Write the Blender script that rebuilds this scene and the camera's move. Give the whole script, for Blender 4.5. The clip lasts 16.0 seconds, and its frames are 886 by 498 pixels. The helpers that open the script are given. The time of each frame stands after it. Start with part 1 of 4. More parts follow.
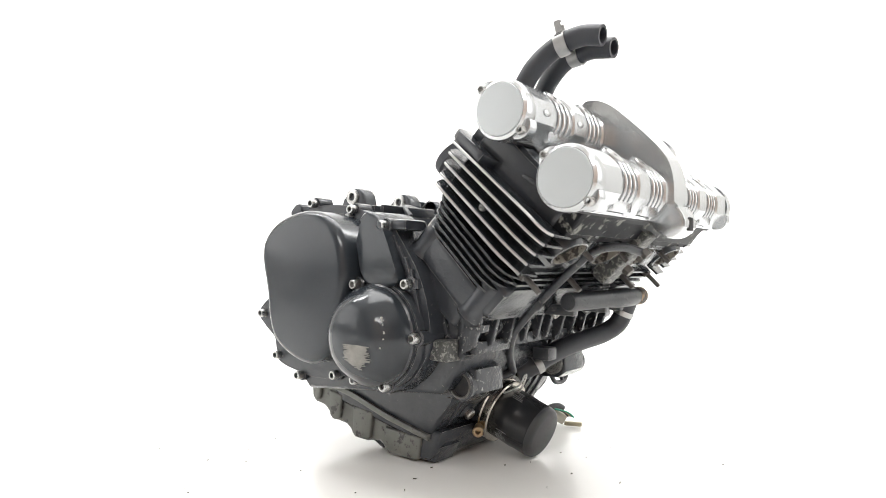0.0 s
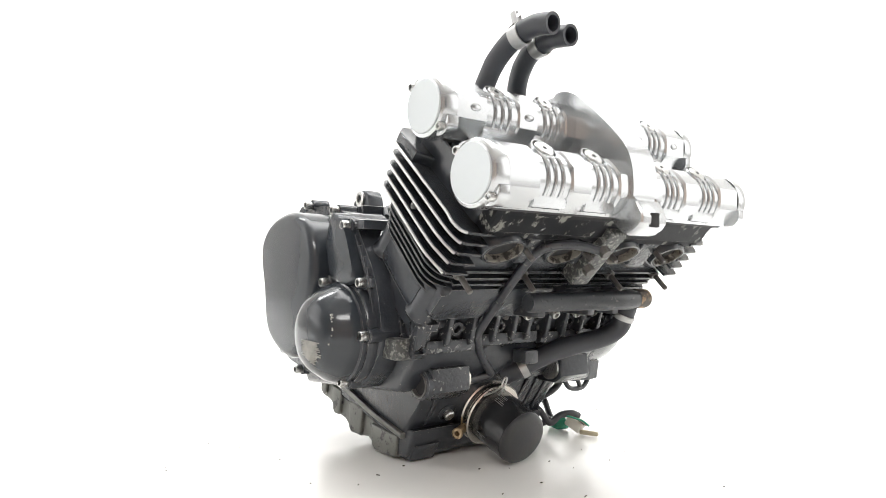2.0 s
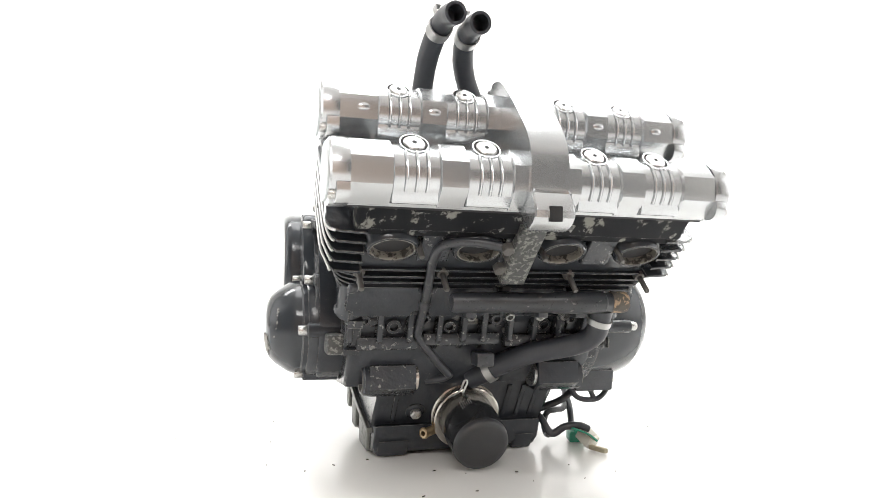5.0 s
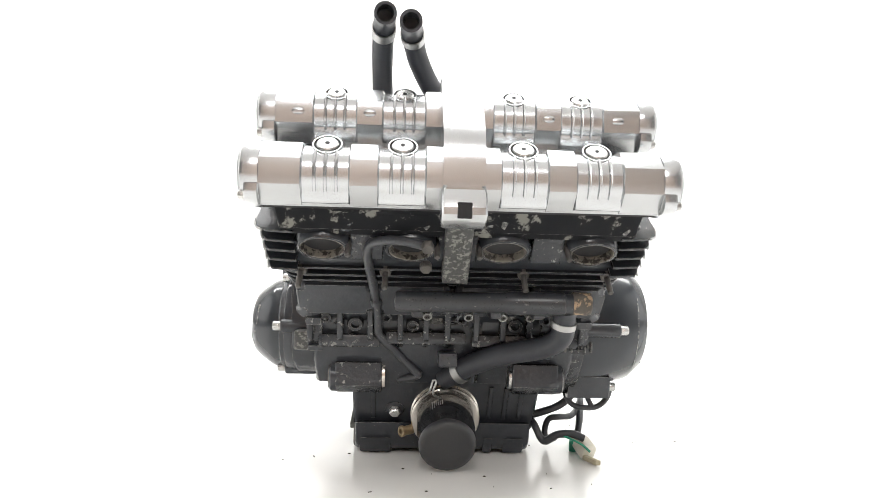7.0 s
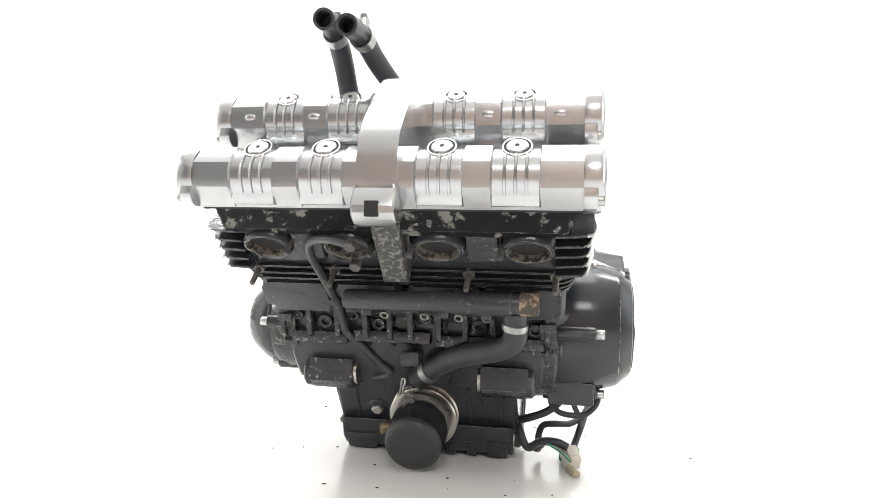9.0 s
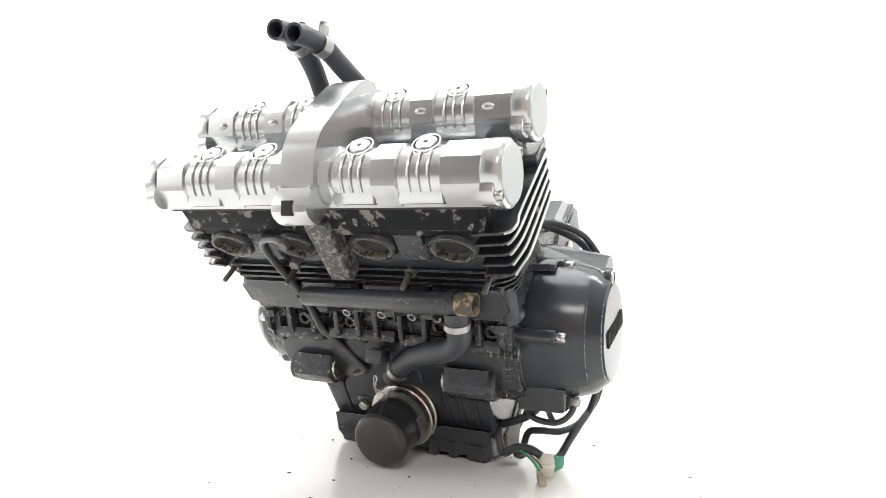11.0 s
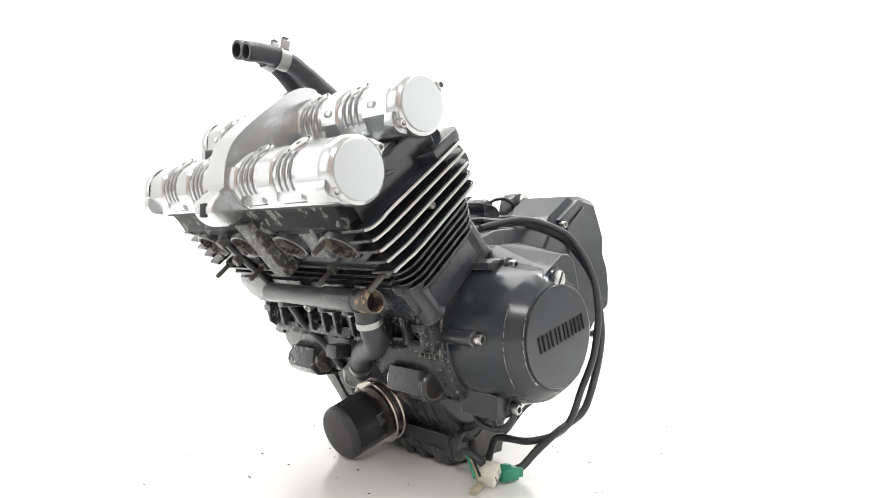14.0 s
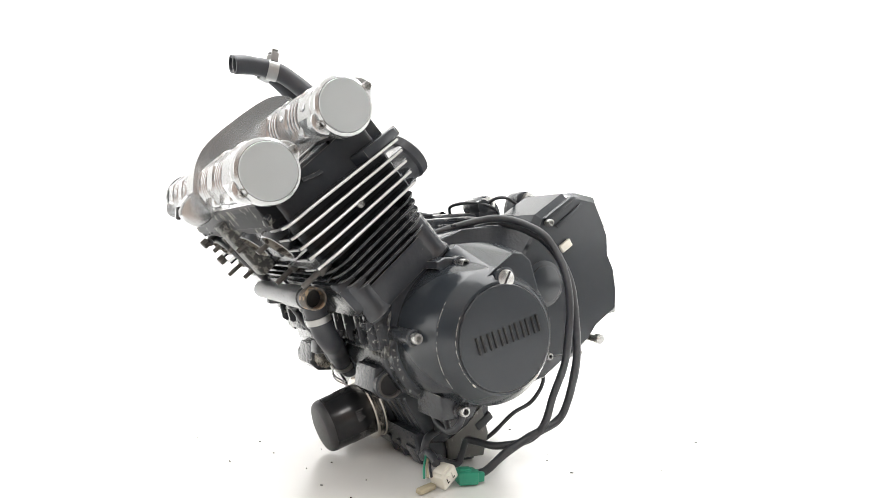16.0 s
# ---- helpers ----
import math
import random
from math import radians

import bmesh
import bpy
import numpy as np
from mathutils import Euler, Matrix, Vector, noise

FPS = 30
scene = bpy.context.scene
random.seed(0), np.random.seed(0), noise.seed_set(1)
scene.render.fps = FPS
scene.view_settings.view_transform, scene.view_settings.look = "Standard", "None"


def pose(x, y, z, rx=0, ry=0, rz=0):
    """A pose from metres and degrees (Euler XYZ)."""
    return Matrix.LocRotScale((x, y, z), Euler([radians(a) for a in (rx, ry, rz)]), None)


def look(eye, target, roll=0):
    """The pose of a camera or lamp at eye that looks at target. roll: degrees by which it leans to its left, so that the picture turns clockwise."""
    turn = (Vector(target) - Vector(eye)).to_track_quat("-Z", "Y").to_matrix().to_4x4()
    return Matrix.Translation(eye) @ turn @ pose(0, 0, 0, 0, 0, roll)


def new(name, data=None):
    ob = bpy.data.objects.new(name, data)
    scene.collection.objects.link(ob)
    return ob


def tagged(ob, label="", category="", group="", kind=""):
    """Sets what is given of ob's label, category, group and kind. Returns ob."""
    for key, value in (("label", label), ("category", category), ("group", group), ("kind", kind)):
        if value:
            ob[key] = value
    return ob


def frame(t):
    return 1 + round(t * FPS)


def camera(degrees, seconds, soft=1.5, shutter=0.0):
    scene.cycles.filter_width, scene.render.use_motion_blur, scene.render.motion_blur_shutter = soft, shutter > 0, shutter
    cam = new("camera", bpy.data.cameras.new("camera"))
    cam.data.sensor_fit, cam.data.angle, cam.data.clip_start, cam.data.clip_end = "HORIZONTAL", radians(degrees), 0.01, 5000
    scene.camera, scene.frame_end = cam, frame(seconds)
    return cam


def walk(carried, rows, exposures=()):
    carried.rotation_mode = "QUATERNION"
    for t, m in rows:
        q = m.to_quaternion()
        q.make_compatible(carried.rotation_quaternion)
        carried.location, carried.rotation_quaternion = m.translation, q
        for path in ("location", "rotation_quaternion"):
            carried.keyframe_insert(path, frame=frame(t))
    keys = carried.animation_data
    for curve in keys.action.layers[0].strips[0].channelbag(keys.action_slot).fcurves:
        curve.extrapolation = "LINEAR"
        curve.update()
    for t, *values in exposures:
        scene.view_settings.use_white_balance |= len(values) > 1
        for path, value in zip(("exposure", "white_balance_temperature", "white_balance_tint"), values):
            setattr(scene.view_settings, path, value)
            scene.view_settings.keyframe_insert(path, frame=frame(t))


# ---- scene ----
# One model unit is 0.9 m; the model's middle lies 9 mm beside the turntable's axis.
K, XC, ZF = 0.9, 0.009, 0.333
CA, SA = math.cos(radians(44)), math.sin(radians(44))      # lean of the cylinder bank

# ---- camera ----
cam = camera(65.83, 16.0, soft=0.6)
EYE = Vector((0.0, -1.25, ZF)) * K
stand = look(EYE, EYE + Vector((0.00651, 0.99994, 0.00848)), 1.379)
walk(cam, [(0.0, stand), (16.0, stand)])

# ---- light ----
scene.view_settings.exposure = 0.0
world = bpy.data.worlds.new("studio_air")
world.use_nodes = True
world.node_tree.nodes["Background"].inputs[0].default_value = (1.0, 0.98, 0.95, 1)
world.node_tree.nodes["Background"].inputs[1].default_value = 0.2
scene.world = world


def area(name, eye, target, sx, sy, watts, colour):
    lamp = bpy.data.lights.new(name, "AREA")
    lamp.shape, lamp.size, lamp.size_y, lamp.energy, lamp.color = "RECTANGLE", sx, sy, watts, colour
    ob = new(name, lamp)
    ob.matrix_basis = look(eye, target)
    return ob


area("overhead_softbox", (0, 0.3, 2.45), (0, 0.2, 0), 1.7, 1.5, 42, (1.0, 1.0, 1.0))
area("backdrop_lamp_left", (-1.5, 0.6, 2.3), (-1.0, 2.6, 0.9), 1.2, 0.4, 56, (1.0, 1.0, 1.0))
area("backdrop_lamp_right", (1.5, 0.6, 2.3), (1.0, 2.6, 0.9), 1.2, 0.4, 56, (1.0, 1.0, 1.0))
area("side_softbox_left", (-2.3, -0.3, 1.1), (0, 0, 0.3), 1.4, 1.6, 11, (1.0, 1.0, 1.0))
area("side_softbox_right", (2.3, -0.3, 1.1), (0, 0, 0.3), 1.4, 1.6, 11, (1.0, 1.0, 1.0))
# unseen fill lamp, added to lift the dark engine front and the rear wall
area("room_fill_lamp", (0, -3.3, 2.6), (0, -2.6, 0), 1.6, 0.8, 52, (1.0, 0.98, 0.96))


# ---- materials ----
def surface(name, col, rough, metal=0.0, vary=0.15, scale=60.0, bump=0.15, wear=None, grime=0.0, spec=0.5, rvar=0.09, edge=0.0, ripple=0.0, **more):
    """A painted, metal or rubber surface with grain, blotches, and wear = (colour, share, scale, roughness)."""
    m = bpy.data.materials.new(name)
    m.use_nodes = True
    nt = m.node_tree
    bs = nt.nodes["Principled BSDF"]

    def node(kind, **kw):
        n = nt.nodes.new(kind)
        for k, v in kw.items():
            n.inputs[k].default_value = v
        return n

    co = nt.nodes.new("ShaderNodeTexCoord")
    fine = node("ShaderNodeTexNoise", Scale=scale * 6, Detail=4.0, Roughness=0.6)
    broad = node("ShaderNodeTexNoise", Scale=scale * 0.35, Detail=5.0, Roughness=0.6)
    for n in (fine, broad):
        nt.links.new(co.outputs["Object"], n.inputs["Vector"])
    mixed = nt.nodes.new("ShaderNodeMix")
    mixed.data_type = "RGBA"
    mixed.inputs[6].default_value = (*[c * (1 - vary) for c in col], 1)
    mixed.inputs[7].default_value = (*[min(1, c * (1 + vary)) for c in col], 1)
    nt.links.new(broad.outputs["Fac"], mixed.inputs[0])
    colour = mixed.outputs[2]
    rr = nt.nodes.new("ShaderNodeMapRange")
    rr.inputs["To Min"].default_value, rr.inputs["To Max"].default_value = max(0.03, rough - rvar), min(1, rough + rvar)
    nt.links.new((fine if bump else broad).outputs["Fac"], rr.inputs["Value"])
    roughness = rr.outputs["Result"]
    if wear:
        wcol, share, wscale, wrough = wear
        wn = node("ShaderNodeTexNoise", Scale=wscale, Detail=8.0, Roughness=0.68)
        nt.links.new(co.outputs["Object"], wn.inputs["Vector"])
        ramp = nt.nodes.new("ShaderNodeMapRange")
        edge = 0.72 - 0.44 * share
        ramp.inputs["From Min"].default_value, ramp.inputs["From Max"].default_value = edge, edge + 0.05
        nt.links.new(wn.outputs["Fac"], ramp.inputs["Value"])
        wm = nt.nodes.new("ShaderNodeMix")
        wm.data_type = "RGBA"
        wm.inputs[7].default_value = (*wcol, 1)
        nt.links.new(ramp.outputs["Result"], wm.inputs[0])
        nt.links.new(colour, wm.inputs[6])
        colour = wm.outputs[2]
        wr = nt.nodes.new("ShaderNodeMix")
        wr.inputs[3].default_value = wrough
        nt.links.new(ramp.outputs["Result"], wr.inputs[0])
        nt.links.new(roughness, wr.inputs[2])
        roughness = wr.outputs[0]
    if edge:
        # edge highlights painted into the colour as pale lines, patchy like rubbed paint
        bev = nt.nodes.new("ShaderNodeBevel")
        bev.samples = 4
        bev.inputs["Radius"].default_value = 0.0011
        geo = nt.nodes.new("ShaderNodeNewGeometry")
        dot = nt.nodes.new("ShaderNodeVectorMath")
        dot.operation = "DOT_PRODUCT"
        nt.links.new(bev.outputs["Normal"], dot.inputs[0])
        nt.links.new(geo.outputs["Normal"], dot.inputs[1])
        em = nt.nodes.new("ShaderNodeMapRange")
        em.inputs["From Min"].default_value, em.inputs["From Max"].default_value = 0.985, 0.86
        nt.links.new(dot.outputs["Value"], em.inputs["Value"])
        patch = nt.nodes.new("ShaderNodeMapRange")
        patch.inputs["From Min"].default_value, patch.inputs["From Max"].default_value = 0.36, 0.62
        patch.inputs["To Max"].default_value = edge
        spots = node("ShaderNodeTexNoise", Scale=90.0, Detail=5.0, Roughness=0.6)
        nt.links.new(co.outputs["Object"], spots.inputs["Vector"])
        nt.links.new(spots.outputs["Fac"], patch.inputs["Value"])
        mul = nt.nodes.new("ShaderNodeMath")
        mul.operation = "MULTIPLY"
        nt.links.new(em.outputs["Result"], mul.inputs[0])
        nt.links.new(patch.outputs["Result"], mul.inputs[1])
        edge_glint = nt.nodes.new("ShaderNodeMix")
        edge_glint.data_type = "RGBA"
        edge_glint.inputs[7].default_value = (0.42, 0.415, 0.4, 1)
        nt.links.new(mul.outputs["Value"], edge_glint.inputs[0])
        nt.links.new(colour, edge_glint.inputs[6])
        colour = edge_glint.outputs[2]
    nt.links.new(colour, bs.inputs["Base Color"])
    nt.links.new(roughness, bs.inputs["Roughness"])
    bs.inputs["Metallic"].default_value = metal
    bs.inputs["Specular IOR Level"].default_value = spec
    for k, v in more.items():
        bs.inputs[k.replace("_", " ")].default_value = v
    if bump:
        bp = node("ShaderNodeBump", Strength=bump, Distance=0.0008)
        nt.links.new(fine.outputs["Fac"], bp.inputs["Height"])
        nt.links.new(bp.outputs["Normal"], bs.inputs["Normal"])
    elif ripple:
        # uneven sand-cast skin under the paint
        cast = node("ShaderNodeTexNoise", Scale=110.0, Detail=4.0, Roughness=0.6)
        nt.links.new(co.outputs["Object"], cast.inputs["Vector"])
        bp = node("ShaderNodeBump", Strength=ripple, Distance=0.004)
        nt.links.new(cast.outputs["Fac"], bp.inputs["Height"])
        nt.links.new(bp.outputs["Normal"], bs.inputs["Normal"])
    return m


GREY_OXIDE = (0.17, 0.168, 0.158)
STUDIO_WHITE = surface("white_backdrop_paint", (0.9, 0.9, 0.89), 0.55, vary=0.01, scale=3, bump=0.03)
TABLE_WHITE = surface("white_glossy_board", (0.86, 0.852, 0.825), 0.2, vary=0.02, scale=4, bump=0.02)
ROOM_GREY = surface("grey_studio_wall", (0.5, 0.49, 0.475), 0.75, vary=0.06, scale=3, bump=0.05)
ROOM_WARM = surface("warm_room_wall", (0.61, 0.49, 0.42), 0.8, vary=0.1, scale=3, bump=0.05)
BLACK = surface("black_engine_paint", (0.036, 0.040, 0.0465), 0.15, vary=0.35, bump=0, ripple=0.24, rvar=0.08, edge=0.6, wear=(GREY_OXIDE, 0.11, 190, 0.55))
BLACK_HEAD = surface("black_head_paint", (0.027, 0.0305, 0.0355), 0.17, vary=0.3, bump=0, ripple=0.12, rvar=0.07, edge=0.4, wear=(GREY_OXIDE, 0.04, 180, 0.6))
BLACK_WORN = surface("flaking_black_paint", (0.036, 0.0395, 0.045), 0.16, vary=0.35, bump=0, ripple=0.5, edge=1.0, wear=((0.2, 0.2, 0.19), 0.3, 140, 0.6))
# real flakes, over a base darkened to offset floor light on the head front
BLACK_FLAKED = surface("flaked_darkened_head_paint", (0.010, 0.011, 0.013), 0.5, vary=0.35, bump=0.1, spec=0.12, edge=0.4, wear=((0.2, 0.2, 0.18), 0.38, 42, 0.75))
SATIN = surface("satin_black_cover", (0.030, 0.0355, 0.042), 0.19, vary=0.14, scale=40, bump=0, rvar=0.06, edge=0.15)
SATIN_DOME = surface("scuffed_black_cover", (0.030, 0.035, 0.041), 0.15, vary=0.14, scale=40, bump=0, rvar=0.06)
SILVER = surface("silver_cover_paint", (0.53, 0.545, 0.555), 0.24, metal=0.85, vary=0.05, scale=30, bump=0, rvar=0.04)
SILVER_CAP = surface("matt_silver_cap", (0.50, 0.53, 0.54), 0.36, metal=0.5, vary=0.04, scale=25, bump=0, rvar=0.04)
FIN_EDGE = surface("bare_fin_edge", (0.56, 0.56, 0.555), 0.35, metal=0.8, vary=0.12, scale=90, bump=0.2)
CORRODED = surface("corroded_aluminium", (0.07, 0.072, 0.07), 0.5, metal=0.3, vary=0.5, scale=160, bump=0.6, wear=((0.24, 0.24, 0.222), 0.46, 190, 0.6))
SUMP = surface("weathered_cast_aluminium", (0.15, 0.153, 0.14), 0.42, metal=0.3, vary=0.5, scale=45, bump=0.25, edge=0.5, wear=((0.06, 0.06, 0.058), 0.34, 50, 0.5))
STEEL = surface("zinc_plated_steel", (0.5, 0.5, 0.49), 0.28, metal=0.95, vary=0.2, scale=150, bump=0.15)
STUD = surface("rusty_dark_steel", (0.11, 0.105, 0.098), 0.45, metal=0.6, vary=0.5, scale=200, bump=0.6)
RING = surface("chromed_steel_ring", (0.62, 0.59, 0.54), 0.24, metal=1.0, vary=0.12, scale=60, bump=0, rvar=0.05)
PORT = surface("sooted_port_steel", (0.2, 0.185, 0.16), 0.55, metal=0.4, vary=0.5, scale=90, bump=0.6, wear=((0.05, 0.045, 0.04), 0.5, 90, 0.8))
# black for painted shade in openings, and for the emblem bars
DARK = surface("hole_shade_and_emblem_black", (0.02, 0.02, 0.021), 0.8, bump=0.2)
# black of the real gaskets and seals, also of painted slot shade
SLOT = surface("gasket_and_slot_shade_black", (0.014, 0.014, 0.015), 0.6, bump=0.1)
RUBBER = surface("black_rubber_hose", (0.034, 0.037, 0.044), 0.46, vary=0.25, scale=60, bump=0.25)
FILTER = surface("black_enamel_filter", (0.02, 0.021, 0.023), 0.22, vary=0.2, scale=40, bump=0.06)
FILTER_END = surface("matt_filter_base", (0.035, 0.036, 0.038), 0.45, vary=0.15, scale=40, bump=0.1)
PRINT = surface("grey_print", (0.2, 0.2, 0.2), 0.5, vary=0.1, bump=0.0)
BRASS = surface("tarnished_brass", (0.42, 0.32, 0.2), 0.4, metal=0.8, vary=0.3, scale=120, bump=0.3)
RUST = surface("rusty_pipe_end", (0.09, 0.08, 0.068), 0.7, metal=0.2, vary=0.5, scale=150, bump=0.7, wear=((0.4, 0.29, 0.19), 0.45, 80, 0.85))
GREY_PIPE = surface("worn_pipe_paint", (0.038, 0.041, 0.046), 0.3, vary=0.35, scale=60, bump=0.12, edge=0.8, wear=(GREY_OXIDE, 0.24, 130, 0.7))
ZINC = surface("dull_zinc_band", (0.38, 0.38, 0.375), 0.35, metal=0.85, vary=0.3, scale=120, bump=0.25)
LOOM = surface("black_loom_tape", (0.034, 0.037, 0.042), 0.36, vary=0.3, scale=120, bump=0.5)
GREEN = surface("green_plastic", (0.03, 0.27, 0.17), 0.35, vary=0.08, bump=0.05)
CLEAR = surface("milky_plastic", (0.72, 0.70, 0.62), 0.35, vary=0.06, bump=0.05)
GREY_CAST = surface("bare_grey_casting", (0.11, 0.11, 0.103), 0.5, metal=0.35, vary=0.5, scale=40, bump=0.2, wear=((0.25, 0.25, 0.235), 0.3, 60, 0.6))
TAN = surface("yellowed_tape", (0.45, 0.40, 0.28), 0.7, vary=0.3, scale=150, bump=0.4)
SCRAPE = surface("scraped_bare_metal", (0.46, 0.45, 0.42), 0.5, metal=0.4, vary=0.5, scale=250, bump=0.6)
CRUMB = surface("dark_dirt_crumb", (0.06, 0.05, 0.04), 0.9, vary=0.3, bump=0.4)


# ---- shapes ----
def uvp(x, u, v):
    """A point of the leaning cylinder bank: u backwards along the head, v up the bores."""
    return Vector((x, u * CA - v * SA, u * SA + v * CA + ZF))


UVEC, VVEC = Vector((0, CA, SA)), Vector((0, -SA, CA))


def side(y, z, x):
    return Vector((x, y, z))


def part(name, bm, material, parent, label="", m=None, angle=38, local=False):
    """Links a bmesh as one mesh object under a thing or a part."""
    if not local:
        bmesh.ops.translate(bm, verts=bm.verts, vec=(XC, 0, 0))
    bmesh.ops.scale(bm, verts=bm.verts, vec=(K, K, K))
    bmesh.ops.recalc_face_normals(bm, faces=bm.faces)
    for f in bm.faces:
        f.smooth = True
    for e in bm.edges:
        e.smooth = len(e.link_faces) == 2 and e.calc_face_angle(0) < radians(angle)
    me = bpy.data.meshes.new(name)
    bm.to_mesh(me)
    bm.free()
    me.materials.append(material)
    return hang(name, me, parent, label, m)


class Unit:
    """A part of the engine whose first mesh carries the others."""

    def __init__(self, name, label):
        self.name, self.label, self.ob = name, label, None


def hang(name, me, parent, label="", m=None):
    """Another object on a mesh that is already there."""
    if isinstance(parent, Unit):
        if parent.ob is None:
            parent.ob = tagged(new(parent.name, me), parent.label)
            me.name = parent.name
            parent.ob.parent = engine
            return parent.ob
        parent = parent.ob
    while parent.parent and parent.parent.parent:
        parent = parent.parent
    ob = new(name, me)
    ob.parent = parent
    if m is not None:
        ob.matrix_basis = m
    return tagged(ob, label)


def aim(p, way):
    """A local frame at a model point whose z axis runs along way."""
    p = (Vector(p) + Vector((XC, 0, 0))) * K
    return Matrix.Translation(p) @ Vector(way).to_track_quat("Z", "Y").to_matrix().to_4x4()


def raw(p, way):
    """The same frame in model units, to build meshes in."""
    return Matrix.Translation(Vector(p)) @ Vector(way).to_track_quat("Z", "Y").to_matrix().to_4x4()


def chaikin(pts, n=2, closed=True):
    for _ in range(n):
        out = []
        for i, p in enumerate(pts):
            q = pts[(i + 1) % len(pts)]
            out += [tuple(0.75 * a + 0.25 * b for a, b in zip(p, q)), tuple(0.25 * a + 0.75 * b for a, b in zip(p, q))]
        pts = out
    return pts


def prism(bm, pts, to3, h0, h1, bevel=0.0, both=False, seg=3):
    """A polygon (a, b) carried from h0 to h1 by to3(a, b, h); the edge at h1 (or both) is rounded."""
    lo = [bm.verts.new(to3(a, b, h0)) for a, b in pts]
    hi = [bm.verts.new(to3(a, b, h1)) for a, b in pts]
    n = len(pts)
    for i in range(n):
        bm.faces.new((lo[i], lo[(i + 1) % n], hi[(i + 1) % n], hi[i]))
    bm.faces.new(lo[::-1])
    bm.faces.new(hi)
    if bevel:
        rims = [hi, lo] if both else [hi]
        edges = [bm.edges.get((r[i], r[(i + 1) % n])) for r in rims for i in range(n)]
        bmesh.ops.bevel(bm, geom=edges, offset=bevel, segments=seg, profile=0.5, affect="EDGES", clamp_overlap=True)
    return bm


def pillow(bm, pts, c, to3, h0, h1, rim, seg=8):
    """A star-shaped outline round the centre c, carried to h1, with its outer edge turned over in a quarter circle."""
    sign = 1 if h1 > h0 else -1
    rings = [(0.0, h0)] + [(rim * (1 - math.cos(t)), h1 - sign * rim * (1 - math.sin(t))) for t in np.linspace(0, math.pi / 2, seg)]
    vs = []
    for d, h in rings:
        ring = []
        for a, b in pts:
            r = math.hypot(a - c[0], b - c[1])
            k = 1 - d / r
            ring.append(bm.verts.new(to3(c[0] + (a - c[0]) * k, c[1] + (b - c[1]) * k, h)))
        vs.append(ring)
    n = len(pts)
    for p, q in zip(vs, vs[1:]):
        for i in range(n):
            bm.faces.new((p[i], p[(i + 1) % n], q[(i + 1) % n], q[i]))
    mid = bm.verts.new(to3(c[0], c[1], h1 + sign * 0.002))
    for i in range(n):
        bm.faces.new((vs[-1][i], vs[-1][(i + 1) % n], mid))
    return bm


def block(bm, m, sx, sy, sz, bevel=0.002, seg=2):
    r = bmesh.ops.create_cube(bm, size=1.0, matrix=m @ Matrix.Diagonal((sx, sy, sz, 1)))
    if bevel:
        edges = {e for v in r["verts"] for e in v.link_edges}
        bmesh.ops.bevel(bm, geom=list(edges), offset=bevel, segments=seg, profile=0.5, affect="EDGES", clamp_overlap=True)
    return bm


def box(bm, a, b, bevel=0.003, seg=2):
    a, b = Vector(a), Vector(b)
    return block(bm, Matrix.Translation((a + b) / 2), *[abs(c) for c in (b - a)], bevel, seg)


def lathe(bm, prof, m, seg=32):
    """Rings (radius, height) turned round the local z axis; a radius of 0 closes it."""
    rings = []
    for r, h in prof:
        if r <= 1e-6:
            rings.append([bm.verts.new(m @ Vector((0, 0, h)))])
        else:
            rings.append([bm.verts.new(m @ Vector((r * math.cos(2 * math.pi * i / seg), r * math.sin(2 * math.pi * i / seg), h))) for i in range(seg)])
    for a, b in zip(rings, rings[1:]):
        for i in range(seg):
            j = (i + 1) % seg
            q = [a[i % len(a)], a[j % len(a)], b[j % len(b)], b[i % len(b)]]
            q = [v for k, v in enumerate(q) if v not in q[:k]]
            if len(q) > 2:
                bm.faces.new(q)
    return bm


def smooth_path(pts, sub=6):
    pts = [Vector(p) for p in pts]
    if len(pts) < 3:
        return pts
    ext = [2 * pts[0] - pts[1], *pts, 2 * pts[-1] - pts[-2]]
    out = []
    for i in range(1, len(ext) - 2):
        p0, p1, p2, p3 = ext[i - 1:i + 3]
        for k in range(sub):
            t = k / sub
            out.append(0.5 * (2 * p1 + (p2 - p0) * t + (2 * p0 - 5 * p1 + 4 * p2 - p3) * t * t + (3 * p1 - p0 - 3 * p2 + p3) * t ** 3))
    return out + [pts[-1]]


def tube(bm, pts, r, seg=14, sub=6, hollow=0.0, flat=1.0, wobble=0.0):
    """A pipe along a smoothed path; hollow opens its first end with that share of the radius."""
    path = smooth_path(pts, sub)
    up = Vector((0, 0, 1))
    rings = []
    for i, p in enumerate(path):
        way = (path[min(i + 1, len(path) - 1)] - path[max(i - 1, 0)]).normalized()
        if i == 0:
            up = way.orthogonal().normalized()
        up = (up - way * up.dot(way)).normalized()
        sd = way.cross(up)
        rad = r * (1 + wobble * noise.noise(p * 60))
        rings.append([p + rad * (math.cos(2 * math.pi * k / seg) * up * flat + math.sin(2 * math.pi * k / seg) * sd) for k in range(seg)])
    if hollow:
        way = (path[1] - path[0]).normalized()
        lip = [path[0] + (q - path[0]) * hollow for q in rings[0]]
        rings = [[q + way * r * 2.2 for q in lip], lip, *rings]
    vs = [[bm.verts.new(q) for q in ring] for ring in rings]
    for a, b in zip(vs, vs[1:]):
        for i in range(seg):
            bm.faces.new((a[i], a[(i + 1) % seg], b[(i + 1) % seg], b[i]))
    bm.faces.new(vs[0][::-1])
    bm.faces.new(vs[-1])
    return bm


